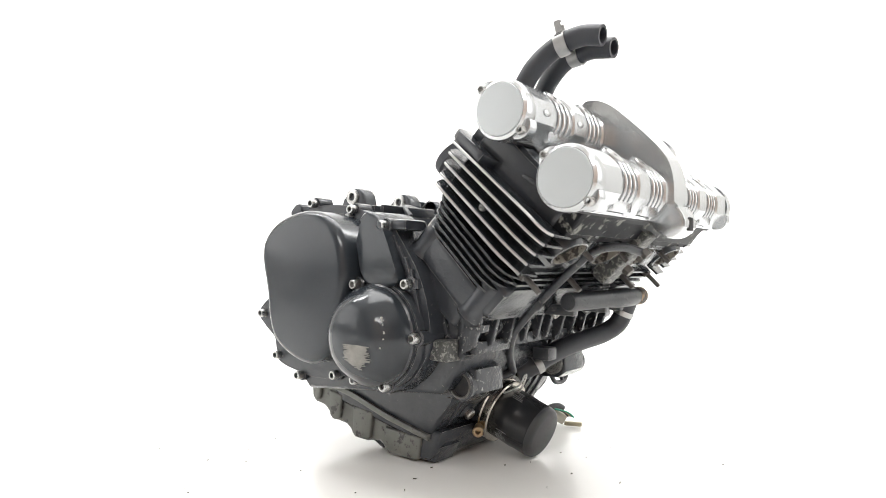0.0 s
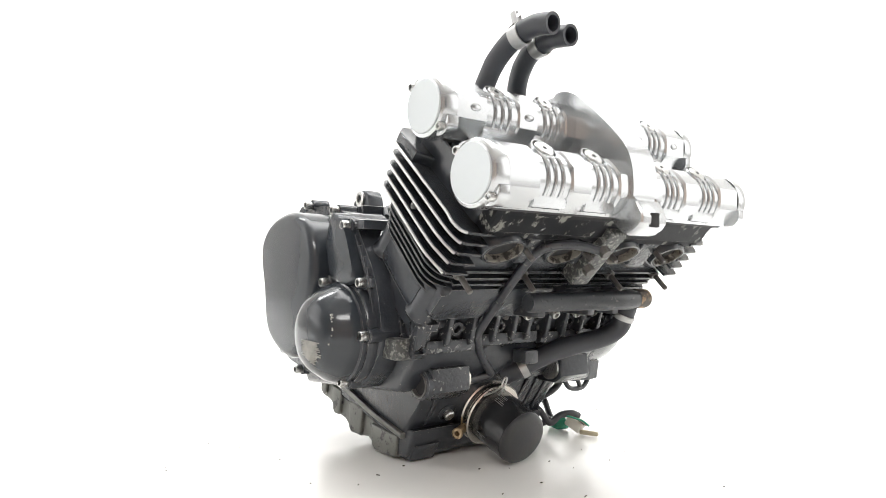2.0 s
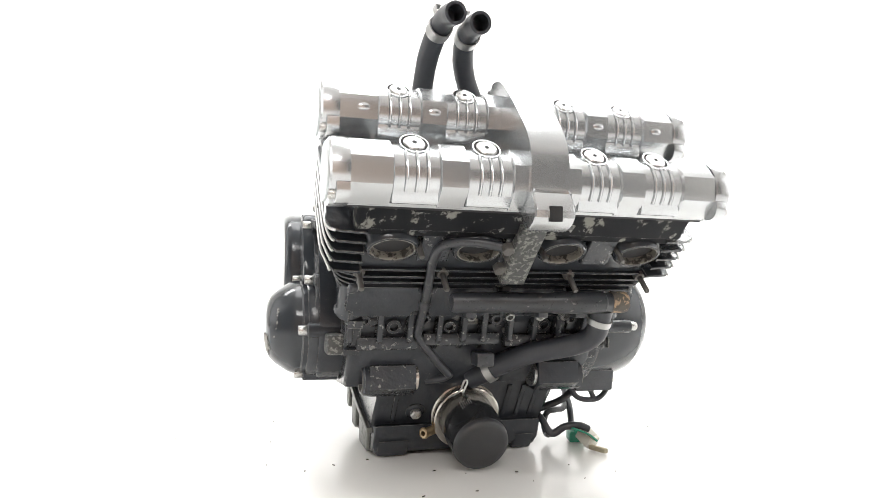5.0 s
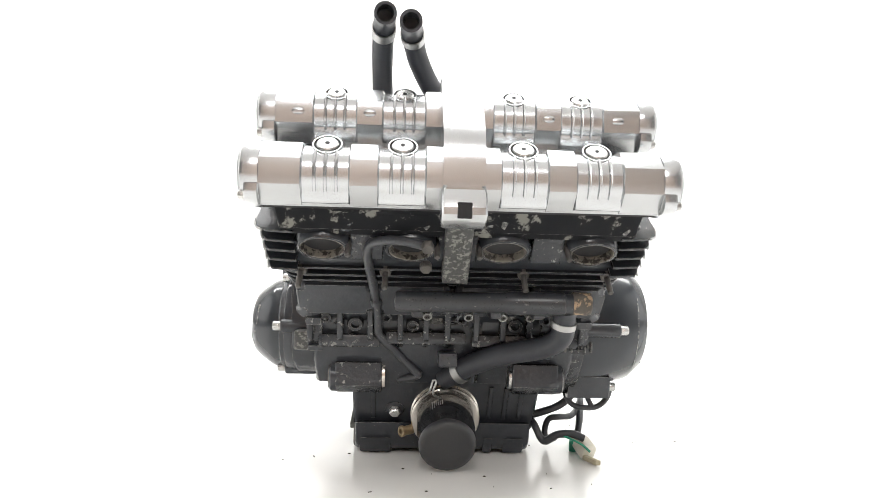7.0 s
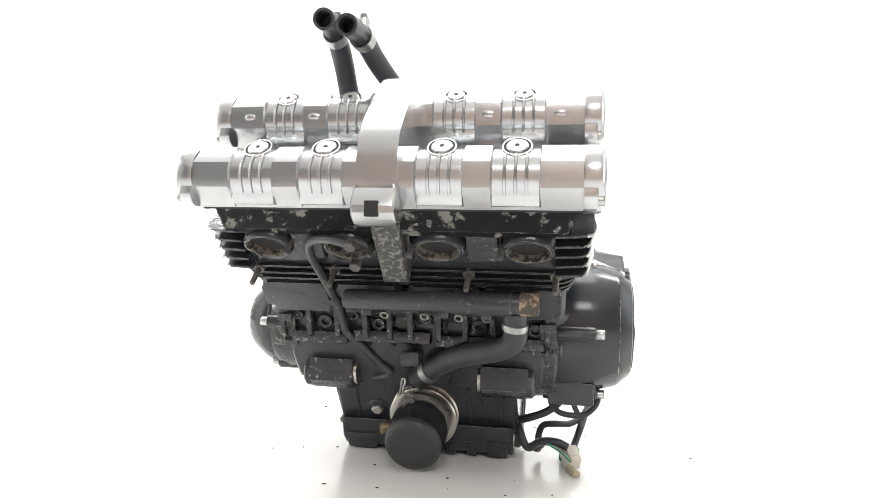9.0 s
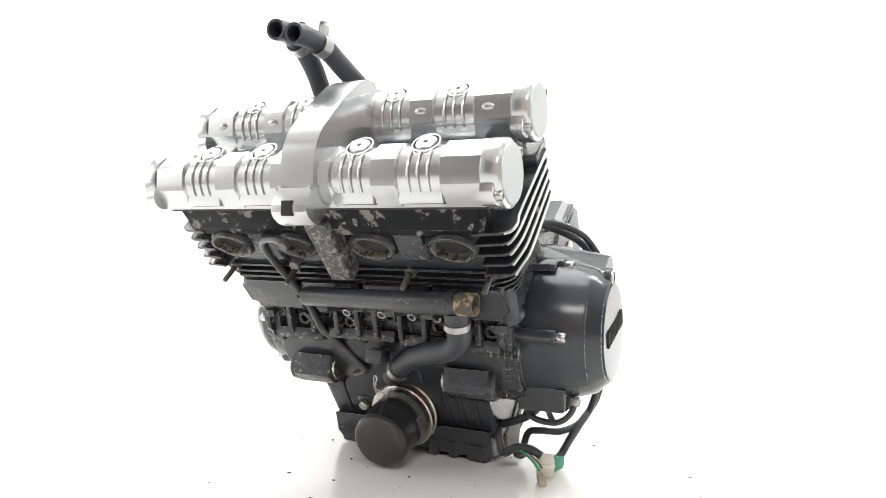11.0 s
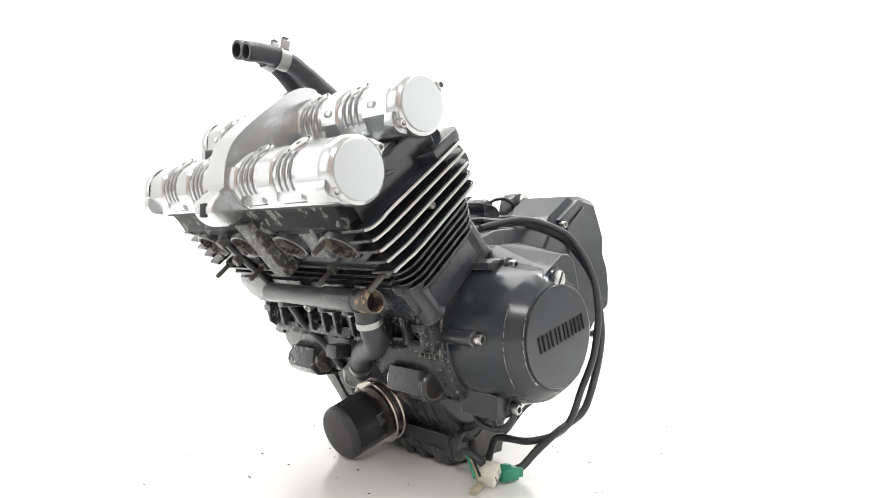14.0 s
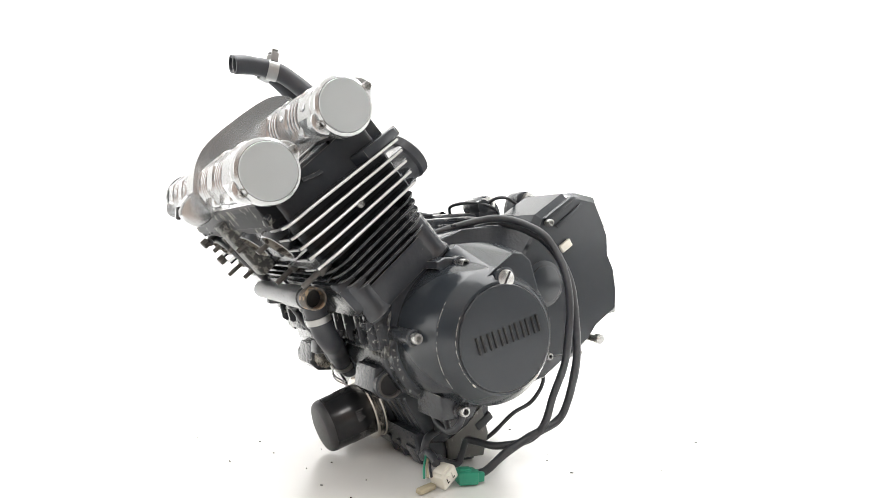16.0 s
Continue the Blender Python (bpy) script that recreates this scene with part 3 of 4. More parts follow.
def crankcase():
    case = Unit("crankcase", "black crankcase with flaking paint and bare patches")
    upper = [(-0.224, 0.262), (-0.208, 0.215), (-0.196, 0.17), (-0.165, 0.13), (0.12, 0.10), (0.185, 0.16), (0.215, 0.24), (0.19, 0.33), (0.13, 0.385), (0.03, 0.39), (-0.075, 0.372), (-0.125, 0.355)]
    bm = fresh()
    prism(bm, upper, side, -0.205, 0.05, 0.008, True)
    high = [(-0.165, 0.13), (0.0, 0.112), (0.09, 0.135), (0.17, 0.19)]
    prism(bm, upper[:3] + high + upper[6:], side, 0.045, 0.195, 0.008, True)
    part("case_body", bm, BLACK, case)
    lower = [(-0.168, 0.16), (-0.140, 0.105), (-0.098, 0.04), (-0.06, 0.036), (0.10, 0.07), (0.16, 0.13), (0.12, 0.16)]
    bm = fresh()
    prism(bm, lower, side, -0.148, 0.0, 0.008, True)
    prism(bm, lower[:4] + [(0.0, 0.045), (0.012, 0.06), (0.012, 0.16)], side, -0.005, 0.152, 0.008, True)
    part("lower_case", bm, BLACK, case)
    # gearbox top deck
    for x0, x1, y0, y1, z0, z1 in ((-0.19, 0.13, -0.03, 0.12, 0.36, 0.397), (-0.16, 0.06, 0.0, 0.1, 0.39, 0.407), (-0.19, -0.05, 0.06, 0.17, 0.36, 0.402), (0.02, 0.13, 0.05, 0.15, 0.37, 0.405)):
        bm = fresh()
        box(bm, (x0, y0, z0), (x1, y1, z1), 0.006)
        part("deck_plate", bm, BLACK, case)
    for k in range(5):
        bm = fresh()
        box(bm, (-0.19 + 0.01 * k, -0.03 + 0.03 * k, 0.395), (-0.06, -0.022 + 0.03 * k, 0.411), 0.002)
        part("deck_rib", bm, BLACK, case)
    for k, z in enumerate((0.352, 0.364, 0.376, 0.387)):
        bm = fresh()
        box(bm, (0.12, -0.1 + 0.012 * k, z), (0.178 - 0.006 * k, 0.075, z + 0.005), 0.0012)
        part("deck_rail", bm, BLACK, case)
    # rear mounting lugs
    for xc in (-0.075, 0.055):
        bm = fresh()
        prism(bm, chaikin([(0.105, 0.39), (0.112, 0.450), (0.15, 0.454), (0.170, 0.42), (0.175, 0.37)], 2), side, xc - 0.017, xc + 0.017, 0.004, True)
        lug = part("mount_lug", bm, BLACK, case)
        for sx in (-1, 1):
            bm = fresh()
            lathe(bm, [(0.0145, 0.0), (0.0145, 0.004), (0.012, 0.005), (0.0075, 0.005), (0.007, -0.002), (0, -0.002)], raw((xc + 0.0165 * sx, 0.139, 0.436), (sx, 0, 0)), 20)
            part("lug_bush", bm, STEEL, lug, "bare steel bush")
    bm = fresh()
    lathe(bm, [(0.013, 0), (0.015, 0.005), (0.015, 0.045), (0.012, 0.05), (0, 0.05)], raw((0.02, 0.045, 0.42), RIGHT), 20)
    part("breather", bm, BLACK, case)
    bm = fresh()
    box(bm, (0.02, 0.035, 0.38), (0.07, 0.075, 0.42), 0.005)
    part("breather_base", bm, BLACK, case)
    # front wall: ribs, pads, lumps
    rng = random.Random(11)
    for x in (-0.207, -0.163, -0.118, -0.0735, -0.035, -0.003, 0.04, 0.08, 0.12, 0.165, 0.2):
        bm = fresh()
        prism(bm, [(-0.240, 0.256), (-0.226, 0.205), (-0.2, 0.19), (-0.195, 0.256)], side, x - 0.0045, x + 0.0045, 0.002, True)
        part("front_rib", bm, BLACK_WORN, case)
    for x0, x1, z in ((-0.2, -0.1, 0.203), (-0.1, 0.03, 0.208), (0.03, 0.2, 0.205)):
        bm = fresh()
        box(bm, (x0 + 0.004, -0.22, z - 0.011), (x1 - 0.004, -0.19, z + 0.008), 0.004)
        part("front_ledge", bm, BLACK_WORN, case)
    # joint flange under the barrels, and round cast bosses between the ribs
    bm = fresh()
    box(bm, (-0.211, -0.243, 0.2455), (0.205, -0.19, 0.2525), 0.002)
    part("joint_flange", bm, BLACK_WORN, case)
    for x, z, r in ((-0.185, 0.238, 0.009), (-0.141, 0.229, 0.012), (-0.095, 0.24, 0.009), (-0.055, 0.228, 0.01), (0.019, 0.24, 0.01), (0.1, 0.23, 0.012), (0.145, 0.24, 0.01), (0.182, 0.228, 0.011)):
        bm = fresh()
        lathe(bm, [(r * 1.15, -0.02), (r, 0.008), (r * 0.9, 0.0095), (r * 0.55, 0.0095), (r * 0.5, -0.002), (0, -0.002)], raw((x, -0.2 - (z - 0.2) * 0.38, z), (0, -0.92, -0.38)), 18)
        part("cast_boss", bm, BLACK_WORN, case)
    for k in range(30):
        x = rng.uniform(-0.2, 0.2)
        z = rng.uniform(0.205, 0.258)
        y = -0.186 - (z - 0.17) * 0.4
        bm = fresh()
        s = rng.uniform(0.008, 0.02)
        block(bm, Matrix.Translation((x, y, z)) @ pose(0, 0, 0, rng.uniform(-30, 30), rng.uniform(-30, 30), rng.uniform(-30, 30)), s, 0.016, s * rng.uniform(0.5, 1.3), 0.0025)
        part("casting_lump", bm, BLACK_WORN if k % 3 else CORRODED, case)
    for x in (-0.035, 0.025, 0.075, 0.115):
        bolt(case, (x, -0.256, 0.246), (0, -0.8, -0.6))
    # gussets on both flanks
    for sx in (-1, 1):
        for pts in ([(-0.15, 0.302), (-0.238, 0.236), (-0.236, 0.226), (-0.142, 0.29)], [(-0.135, 0.262), (-0.212, 0.192), (-0.206, 0.184), (-0.128, 0.25)], [(-0.2, 0.262), (-0.232, 0.262), (-0.215, 0.2), (-0.2, 0.19)], [(-0.165, 0.245), (-0.174, 0.245), (-0.19, 0.185), (-0.182, 0.18)]):
            bm = fresh()
            prism(bm, pts, side, 0.19 * sx, 0.2125 * sx, 0.002)
            part("gusset", bm, BLACK_WORN, case)
    # cast marks and flakes on the right shoulder
    for k in range(9):
        bm = fresh()
        box(bm, (0.178 + 0.005 * k, -0.212, 0.188 + 0.006 * (k % 2)), (0.181 + 0.005 * k, -0.204, 0.197 + 0.004 * (k % 3)), 0.0008, 1)
        part("cast_mark", bm, CORRODED, case)
    bm = fresh()
    box(bm, (-0.016, -0.236, 0.166), (0.012, -0.205, 0.187), 0.003)
    part("bracket", bm, GREY_PIPE, case)
    bm = fresh()
    box(bm, (-0.235, -0.2, 0.183), (-0.19, -0.165, 0.213), 0.004)
    part("corner_pad", bm, CORRODED, case)
    # front mounting bosses
    for sx in (-1, 1):
        bm = fresh()
        prism(bm, [(-0.203, 0.166), (-0.158, 0.172), (-0.14, 0.15), (-0.15, 0.118), (-0.19, 0.119), (-0.206, 0.132)], side, 0.1 * sx, 0.172 * sx, 0.004, True)
        boss = part("mount_boss", bm, BLACK_WORN if sx < 0 else BLACK, case)
        bm = fresh()
        lathe(bm, [(0.023, -0.03), (0.023, 0.006), (0.0205, 0.0085), (0.0165, 0.0085), (0.0155, -0.02), (0, -0.02)], raw((0.172 * sx, -0.182, 0.142), (sx, 0, 0)), 28)
        part("boss_ring", bm, BLACK, boss)
        bm = fresh()
        lathe(bm, [(0.0192, 0), (0.0192, 0.0098), (0.0165, 0.0098), (0.016, 0.002), (0.016, 0.0)], raw((0.172 * sx, -0.182, 0.142), (sx, 0, 0)), 28)
        part("bush", bm, STUD, boss)
        # dark disc painted as the shade inside the bush
        bm = fresh()
        lathe(bm, [(0.0162, 0), (0.0162, 0.0035), (0, 0.003)], raw((0.172 * sx, -0.182, 0.142), (sx, 0, 0)), 24)
        part("bush_hole_shade", bm, DARK, boss)
        bm = fresh()
        lathe(bm, [(0.0205, 0), (0.0205, 0.0045), (0.017, 0.005), (0, 0.005)], raw((0.1 * sx, -0.18, 0.145), (-sx, 0, 0)), 20)
        part("boss_collar", bm, STEEL if sx > 0 else RING, boss, "bare metal collar")
    # level plug on the lower case front
    slope = Vector((0, -0.82, -0.57))
    bm = fresh()
    lathe(bm, [(0.016, -0.01), (0.016, 0.004), (0.013, 0.006), (0.0, 0.006)], raw((-0.08, -0.121, 0.081), slope), 20)
    plug = part("level_plug", bm, BLACK, case)
    bm = fresh()
    lathe(bm, [(0.0095, 0.0), (0.0095, 0.0125), (0.008, 0.0145), (0, 0.0145)], raw((-0.08, -0.121, 0.081), slope), 6)
    part("plug_hex", bm, STEEL, plug, angle=20)
    for x in (0.075, 0.1, -0.115, 0.125):
        bm = fresh()
        prism(bm, [(-0.152, 0.12), (-0.115, 0.062), (-0.105, 0.066), (-0.14, 0.125)], side, x - 0.004, x + 0.004, 0.0015, True)
        part("front_rib", bm, BLACK, case)


def oil_sump():
    sump = Unit("oil_sump", "dull grey cast oil sump")
    prof = [(-0.108, 0.052), (-0.072, 0.006), (-0.055, 0.0), (0.02, 0.0), (0.07, 0.022), (0.105, 0.052), (0.14, 0.066), (0.172, 0.098), (0.165, 0.115), (0.1, 0.082), (-0.06, 0.042)]
    bm = fresh()
    prism(bm, prof, side, -0.128, -0.005, 0.008, True)
    prism(bm, prof[:3] + [(-0.005, 0.0), (0.004, 0.03), (0.0, 0.05), prof[-1]], side, -0.01, 0.138, 0.008, True)
    part("pan", bm, BLACK, sump)
    # stepped flank on the clutch side
    flank = [(-0.1, 0.046), (-0.094, 0.014), (-0.085, 0.008), (-0.05, 0.0), (-0.006, 0.004), (0.001, 0.010), (0.006, 0.026), (0.04, 0.013), (0.070, 0.014), (0.077, 0.020), (0.084, 0.041), (0.1, 0.034), (0.128, 0.038),
             (0.135, 0.045), (0.142, 0.064), (0.172, 0.060), (0.178, 0.066), (0.186, 0.1), (0.166, 0.108), (0.071, 0.091), (-0.015, 0.066)]
    bm = fresh()
    prism(bm, flank, side, -0.09, -0.143, 0.005)
    part("flank", bm, SUMP, sump, "weathered grey cast flank")
    for y0, y1, zt, zb in ((-0.085, -0.008, 0.050, 0.003), (0.022, 0.068, 0.074, 0.016), (0.096, 0.128, 0.092, 0.037), (0.150, 0.173, 0.102, 0.064)):
        bm = fresh()
        pts = [(y0, zt - 0.008), (y0 + 0.005, zb + 0.006), (y0 + 0.012, zb + 0.001), (y1 - 0.008, zb + 0.001), (y1, zb + 0.008), (y1 + 0.002, zt - 0.004)]
        prism(bm, pts, side, -0.13, -0.1495, 0.004, False, 3)
        part("scallop", bm, SUMP, sump)
    bm = fresh()
    prism(bm, [(-0.1, 0.041), (-0.015, 0.060), (0.071, 0.085), (0.166, 0.102), (0.168, 0.110), (0.071, 0.094), (-0.015, 0.069), (-0.102, 0.05)], side, -0.11, -0.154, 0.002)
    part("sump_flange", bm, SUMP, sump)
    # dark front with small feet
    bm = fresh()
    prism(bm, [(-0.122, 0.056), (-0.112, 0.022), (-0.098, 0.008), (-0.06, 0.006), (-0.06, 0.056)], side, -0.145, 0.145, 0.006, True)
    part("sump_front", bm, BLACK, sump)
    for x0, x1 in ((-0.138, -0.085), (0.03, 0.05), (0.066, 0.084), (0.1, 0.136)):
        bm = fresh()
        prism(bm, [(-0.117, 0.03), (-0.102, 0.003), (-0.06, 0.003), (-0.06, 0.03)], side, x0, x1, 0.005, True)
        part("foot", bm, BLACK, sump)
    # bare corner of the casting below the alternator
    bm = fresh()
    prism(bm, [(-0.069, 0.046), (-0.03, 0.06), (-0.006, 0.098), (0.010, 0.046), (0.002, 0.010), (-0.06, 0.010)], side, 0.12, 0.1535, 0.004)
    part("bare_flank", bm, GREY_CAST, sump, "bare grey casting patch")


def left_covers():
    # clutch cover
    clutch = Unit("clutch_cover", "satin black clutch cover")
    outline = [(0.161, 0.335), (0.140, 0.370), (0.099, 0.391), (0.04, 0.400), (-0.012, 0.382), (-0.036, 0.345), (-0.042, 0.30), (-0.031, 0.245), (-0.018, 0.196), (0.012, 0.162), (0.055, 0.157), (0.114, 0.181), (0.134, 0.214), (0.142, 0.265)]
    bm = fresh()
    pillow(bm, chaikin(outline, 2), (0.06, 0.28), side, -0.20, -0.285, 0.015)
    part("cover_shell", bm, SATIN, clutch, angle=60)
    base = [(0.19, 0.335), (0.165, 0.39), (0.1, 0.412), (0.02, 0.41), (-0.05, 0.385), (-0.06, 0.2), (0.0, 0.14), (0.08, 0.12), (0.15, 0.13), (0.205, 0.14), (0.19, 0.185), (0.25, 0.205), (0.25, 0.235), (0.195, 0.255)]
    bm = fresh()
    prism(bm, chaikin(base, 2), side, -0.15, -0.214, 0.004)
    part("cover_flange", bm, BLACK, clutch)
    for y, z in ((0.106, 0.414), (0.012, 0.402), (0.018, 0.388), (0.232, 0.221), (0.188, 0.151), (0.130, 0.123), (0.043, 0.134)):
        bm = fresh()
        lathe(bm, [(0.0105, -0.03), (0.0105, 0.0), (0.009, 0.001), (0, 0.001)], raw((-0.212, y, z), LEFT), 14)
        part("bolt_boss", bm, BLACK, clutch)
        bolt(clutch, (-0.219, y, z), LEFT)
    bm = fresh()
    prism(bm, chaikin([(0.16, 0.39), (0.185, 0.395), (0.185, 0.405), (0.168, 0.418), (0.155, 0.41)], 1), side, -0.2, -0.165, 0.002, True)
    part("lever", bm, BLACK, clutch)
    # pick-up cover: flat flange with an arm, and the dome
    crank = Unit("crank_cover", "satin black crank end cover with scrape")
    plate = [(-0.045, 0.395), (-0.085, 0.394), (-0.122, 0.345), (-0.152, 0.305), (-0.172, 0.25), (-0.176, 0.195), (-0.13, 0.135), (-0.07, 0.128), (-0.02, 0.14), (-0.02, 0.22), (-0.035, 0.30)]
    bm = fresh()
    prism(bm, chaikin(plate, 2), side, -0.18, -0.243, 0.006)
    part("cover_plate", bm, BLACK, crank)
    arm = [(-0.042, 0.392), (-0.078, 0.394), (-0.092, 0.378), (-0.118, 0.325), (-0.132, 0.282), (-0.045, 0.282)]
    bm = fresh()
    prism(bm, chaikin(arm, 2), side, -0.24, -0.263, 0.006, False, 4)
    part("arm", bm, SATIN, crank)
    m = raw((-0.24, -0.086, 0.213), LEFT)
    bm = fresh()
    lathe(bm, [(0.08, 0.0), (0.08, 0.014), (0.078, 0.017), (0.0755, 0.017), (0.0755, 0.024), (0.073, 0.0265), (0.0, 0.0265)], m, 56)
    part("dome_flange", bm, BLACK, crank)
    bm = fresh()
    lathe(bm, [(0.0735, 0.02), (0.073, 0.034), (0.070, 0.042), (0.056, 0.062), (0.048, 0.070), (0.036, 0.0752), (0.018, 0.0775), (0.0, 0.078)], m, 56)
    dome = part("dome", bm, SATIN_DOME, crank, angle=50)
    # scraped patch and chips, thin flakes on the dome's own surface
    prof = [(0.018, 0.0775), (0.036, 0.0752), (0.048, 0.070), (0.056, 0.062), (0.070, 0.042)]
    rng = random.Random(3)

    def on_dome(y, z, lift):
        r = math.hypot(y, z)
        return Vector((-0.24 - np.interp(r, [q[0] for q in prof], [q[1] for q in prof]) - lift, -0.086 + y, 0.213 + z))

    for k in range(26):
        z = -0.042 + 0.0013 * k
        y0, y1 = -0.039 + rng.uniform(-0.002, 0.007) + max(0, 10 - k) * 0.0015, 0.009 - rng.uniform(0.0, 0.012) - max(0, 10 - k) * 0.002
        bm = fresh()
        n = 9
        top = [on_dome(y0 + (y1 - y0) * i / n, z + 0.0016 * (0.7 + min(i, n - i) / 5) + rng.uniform(-0.0003, 0.0003), 0.0006 + 0.00001 * k) for i in range(n + 1)]
        low = [on_dome(y0 + (y1 - y0) * i / n, z + rng.uniform(-0.0003, 0.0003), 0.0006 + 0.00001 * k) for i in range(n + 1)]
        a, b = [bm.verts.new(q) for q in top], [bm.verts.new(q) for q in low]
        for i in range(n):
            bm.faces.new((a[i], a[i + 1], b[i + 1], b[i]))
        bmesh.ops.solidify(bm, geom=list(bm.faces), thickness=0.0006)
        part("scrape", bm, SCRAPE, dome, "scraped bare metal")
    for k in range(11):
        a = radians(150 + 66 * rng.random())
        r = 0.0555 + rng.uniform(-0.002, 0.002)
        bm = fresh()
        p = on_dome(r * math.cos(a), r * math.sin(a) * 0.9 + 0.008, 0.0006)
        block(bm, Matrix.Translation(p) @ pose(0, 0, 0, rng.uniform(0, 90), 0, 0), 0.0012, rng.uniform(0.001, 0.003), rng.uniform(0.001, 0.0025), 0)
        part("chip", bm, SCRAPE, dome, "bare chip in the paint")
    for y, z, x in ((-0.047, 0.286, -0.262), (-0.139, 0.290, -0.252), (-0.164, 0.216, -0.262), (-0.112, 0.143, -0.262), (-0.09, 0.374, -0.252), (-0.04, 0.142, -0.25)):
        bm = fresh()
        lathe(bm, [(0.0115, -0.055), (0.0115, -0.003), (0.01, -0.0015), (0, -0.0015)], raw((x, y, z), LEFT), 16)
        part("bolt_boss", bm, BLACK, crank)
        bolt(crank, (x - 0.005, y, z), LEFT)
    for z, w in ((0.375, 0.045), (0.29, 0.04), (0.216, 0.03)):
        bm = fresh()
        box(bm, (-0.25, -0.115 - w if z < 0.37 else -0.1, z - 0.008), (-0.2, -0.1 - w if z < 0.37 else -0.13, z + 0.008), 0.005)
        part("lug", bm, BLACK, crank)
    for k in range(4):
        bm = fresh()
        prism(bm, [(-0.10 - 0.012 * k, 0.36 - 0.016 * k), (-0.104 - 0.012 * k, 0.36 - 0.016 * k), (-0.142 - 0.006 * k, 0.29 - 0.016 * k), (-0.138 - 0.006 * k, 0.29 - 0.016 * k)], side, -0.2, -0.2475, 0.001)
        part("rib", bm, BLACK, crank)
    # drain plug low on the side
    bm = fresh()
    lathe(bm, [(0.02, -0.02), (0.02, 0.006), (0.016, 0.008), (0.0145, 0.004), (0, 0.004)], raw((-0.155, 0.005, 0.125), LEFT), 24)
    part("side_plug", bm, BLACK, crank)


def right_covers():
    alt = Unit("alternator_cover", "satin black alternator cover with bare scratched rims")
    m = raw((0.18, -0.0835, 0.2235), RIGHT)
    bm = fresh()
    lathe(bm, [(0.114, 0.0), (0.114, 0.026), (0.111, 0.031), (0.1075, 0.034), (0.1068, 0.07), (0.1015, 0.1), (0.0955, 0.121), (0.0935, 0.1255), (0.0775, 0.1435), (0.0745, 0.1446), (0.0733, 0.1440), (0.0, 0.1440)], m, 72)
    shell = part("cover_shell", bm, SATIN, alt, angle=25)
    bm = fresh()
    lathe(bm, [(0.0728, 0.14), (0.0728, 0.1456), (0.0716, 0.1468), (0.0, 0.1478)], m, 64)
    face = part("cover_face", bm, SATIN, alt, "raised round cover face")
    # raised bars in place of the maker's name
    for k in range(6):
        yy, zz = -0.124 + 0.0177 * k, 0.2155 + 0.0052 * k
        bm = fresh()
        lean = Matrix.Translation((0.3278, yy, zz)) @ pose(0, 0, 0, 20, 0, 0)
        block(bm, lean @ pose(0, -0.0042, 0), 0.004, 0.0036, 0.024, 0.0008, 1)
        block(bm, lean @ pose(0, 0.0042, 0), 0.004, 0.0036, 0.024, 0.0008, 1)
        part("raised_bar", bm, DARK, face, "raised dark emblem bar")
    # scratched bare rims
    rng = random.Random(8)
    for r, h, a0, a1 in ((0.0945, 0.1247, 150, 226), (0.0768, 0.1440, 158, 232), (0.0768, 0.1440, 290, 312)):
        a = a0
        while a < a1:
            b = a + rng.uniform(0.8, 9)
            bm = fresh()
            rr = r + rng.uniform(-0.0008, 0.0004)
            tube(bm, [(0.18 + h, -0.0835 + rr * math.cos(radians(t)), 0.2235 + rr * math.sin(radians(t))) for t in np.linspace(a, b, 5)], rng.uniform(0.0002, 0.0007), 5, 2, wobble=0.8)
            part("scratch", bm, SCRAPE, shell, "bare scratch on the rim")
            a = b + rng.uniform(0.3, 4)
    # top hump with the slotted plug
    rear = [(-0.125, 0.30), (-0.122, 0.333), (-0.104, 0.349), (-0.055, 0.3545), (-0.022, 0.352), (0.0, 0.332), (0.006, 0.285), (0.0, 0.22), (-0.1, 0.22)]
    brow = [(-0.118, 0.288), (-0.112, 0.304), (-0.096, 0.3132), (-0.068, 0.338), (-0.05, 0.338), (-0.036, 0.328), (-0.022, 0.289), (-0.02, 0.22), (-0.1, 0.22)]
    bm = fresh()
    loft(bm, [[side(a, b, x) for a, b in ring] for x, ring in ((0.17, rear), (0.225, rear), (0.3145, brow))])
    bmesh.ops.bevel(bm, geom=list(bm.edges), offset=0.0018, segments=2, profile=0.5, affect="EDGES", clamp_overlap=True)
    part("hump", bm, SATIN, alt, angle=15)
    bm = fresh()
    lathe(bm, [(0.0125, -0.012), (0.0125, 0.002), (0.011, 0.003), (0, 0.003)], raw((0.3225, -0.083, 0.303), RIGHT), 22)
    plug = part("slotted_plug", bm, STEEL, alt, "bright slotted screw plug")
    # screw slot drawn as a dark bar, its shade in the colour
    bm = fresh()
    block(bm, Matrix.Translation((0.3257, -0.083, 0.303)) @ pose(0, 0, 0, -25, 0, 0), 0.0012, 0.0026, 0.022, 0)
    part("slot", bm, SLOT, plug)
    bm = fresh()
    lathe(bm, [(0.016, -0.03), (0.016, 0.0), (0.0145, 0.001), (0, 0.001)], raw((0.3215, -0.083, 0.303), RIGHT), 24)
    part("plug_seat", bm, SATIN, alt)
    for y, z, x in ((-0.192, 0.221, 0.272), (-0.115, 0.321, 0.262), (-0.118, 0.119, 0.276), (0.02, 0.16, 0.22), (0.03, 0.29, 0.21)):
        bm = fresh()
        lathe(bm, [(0.0115, -0.085), (0.0115, -0.004), (0.01, -0.0025), (0, -0.0025)], raw((x, y, z), RIGHT), 16)
        part("bolt_boss", bm, BLACK, alt)
        bolt(alt, (x + 0.004, y, z), RIGHT)
    bm = fresh()
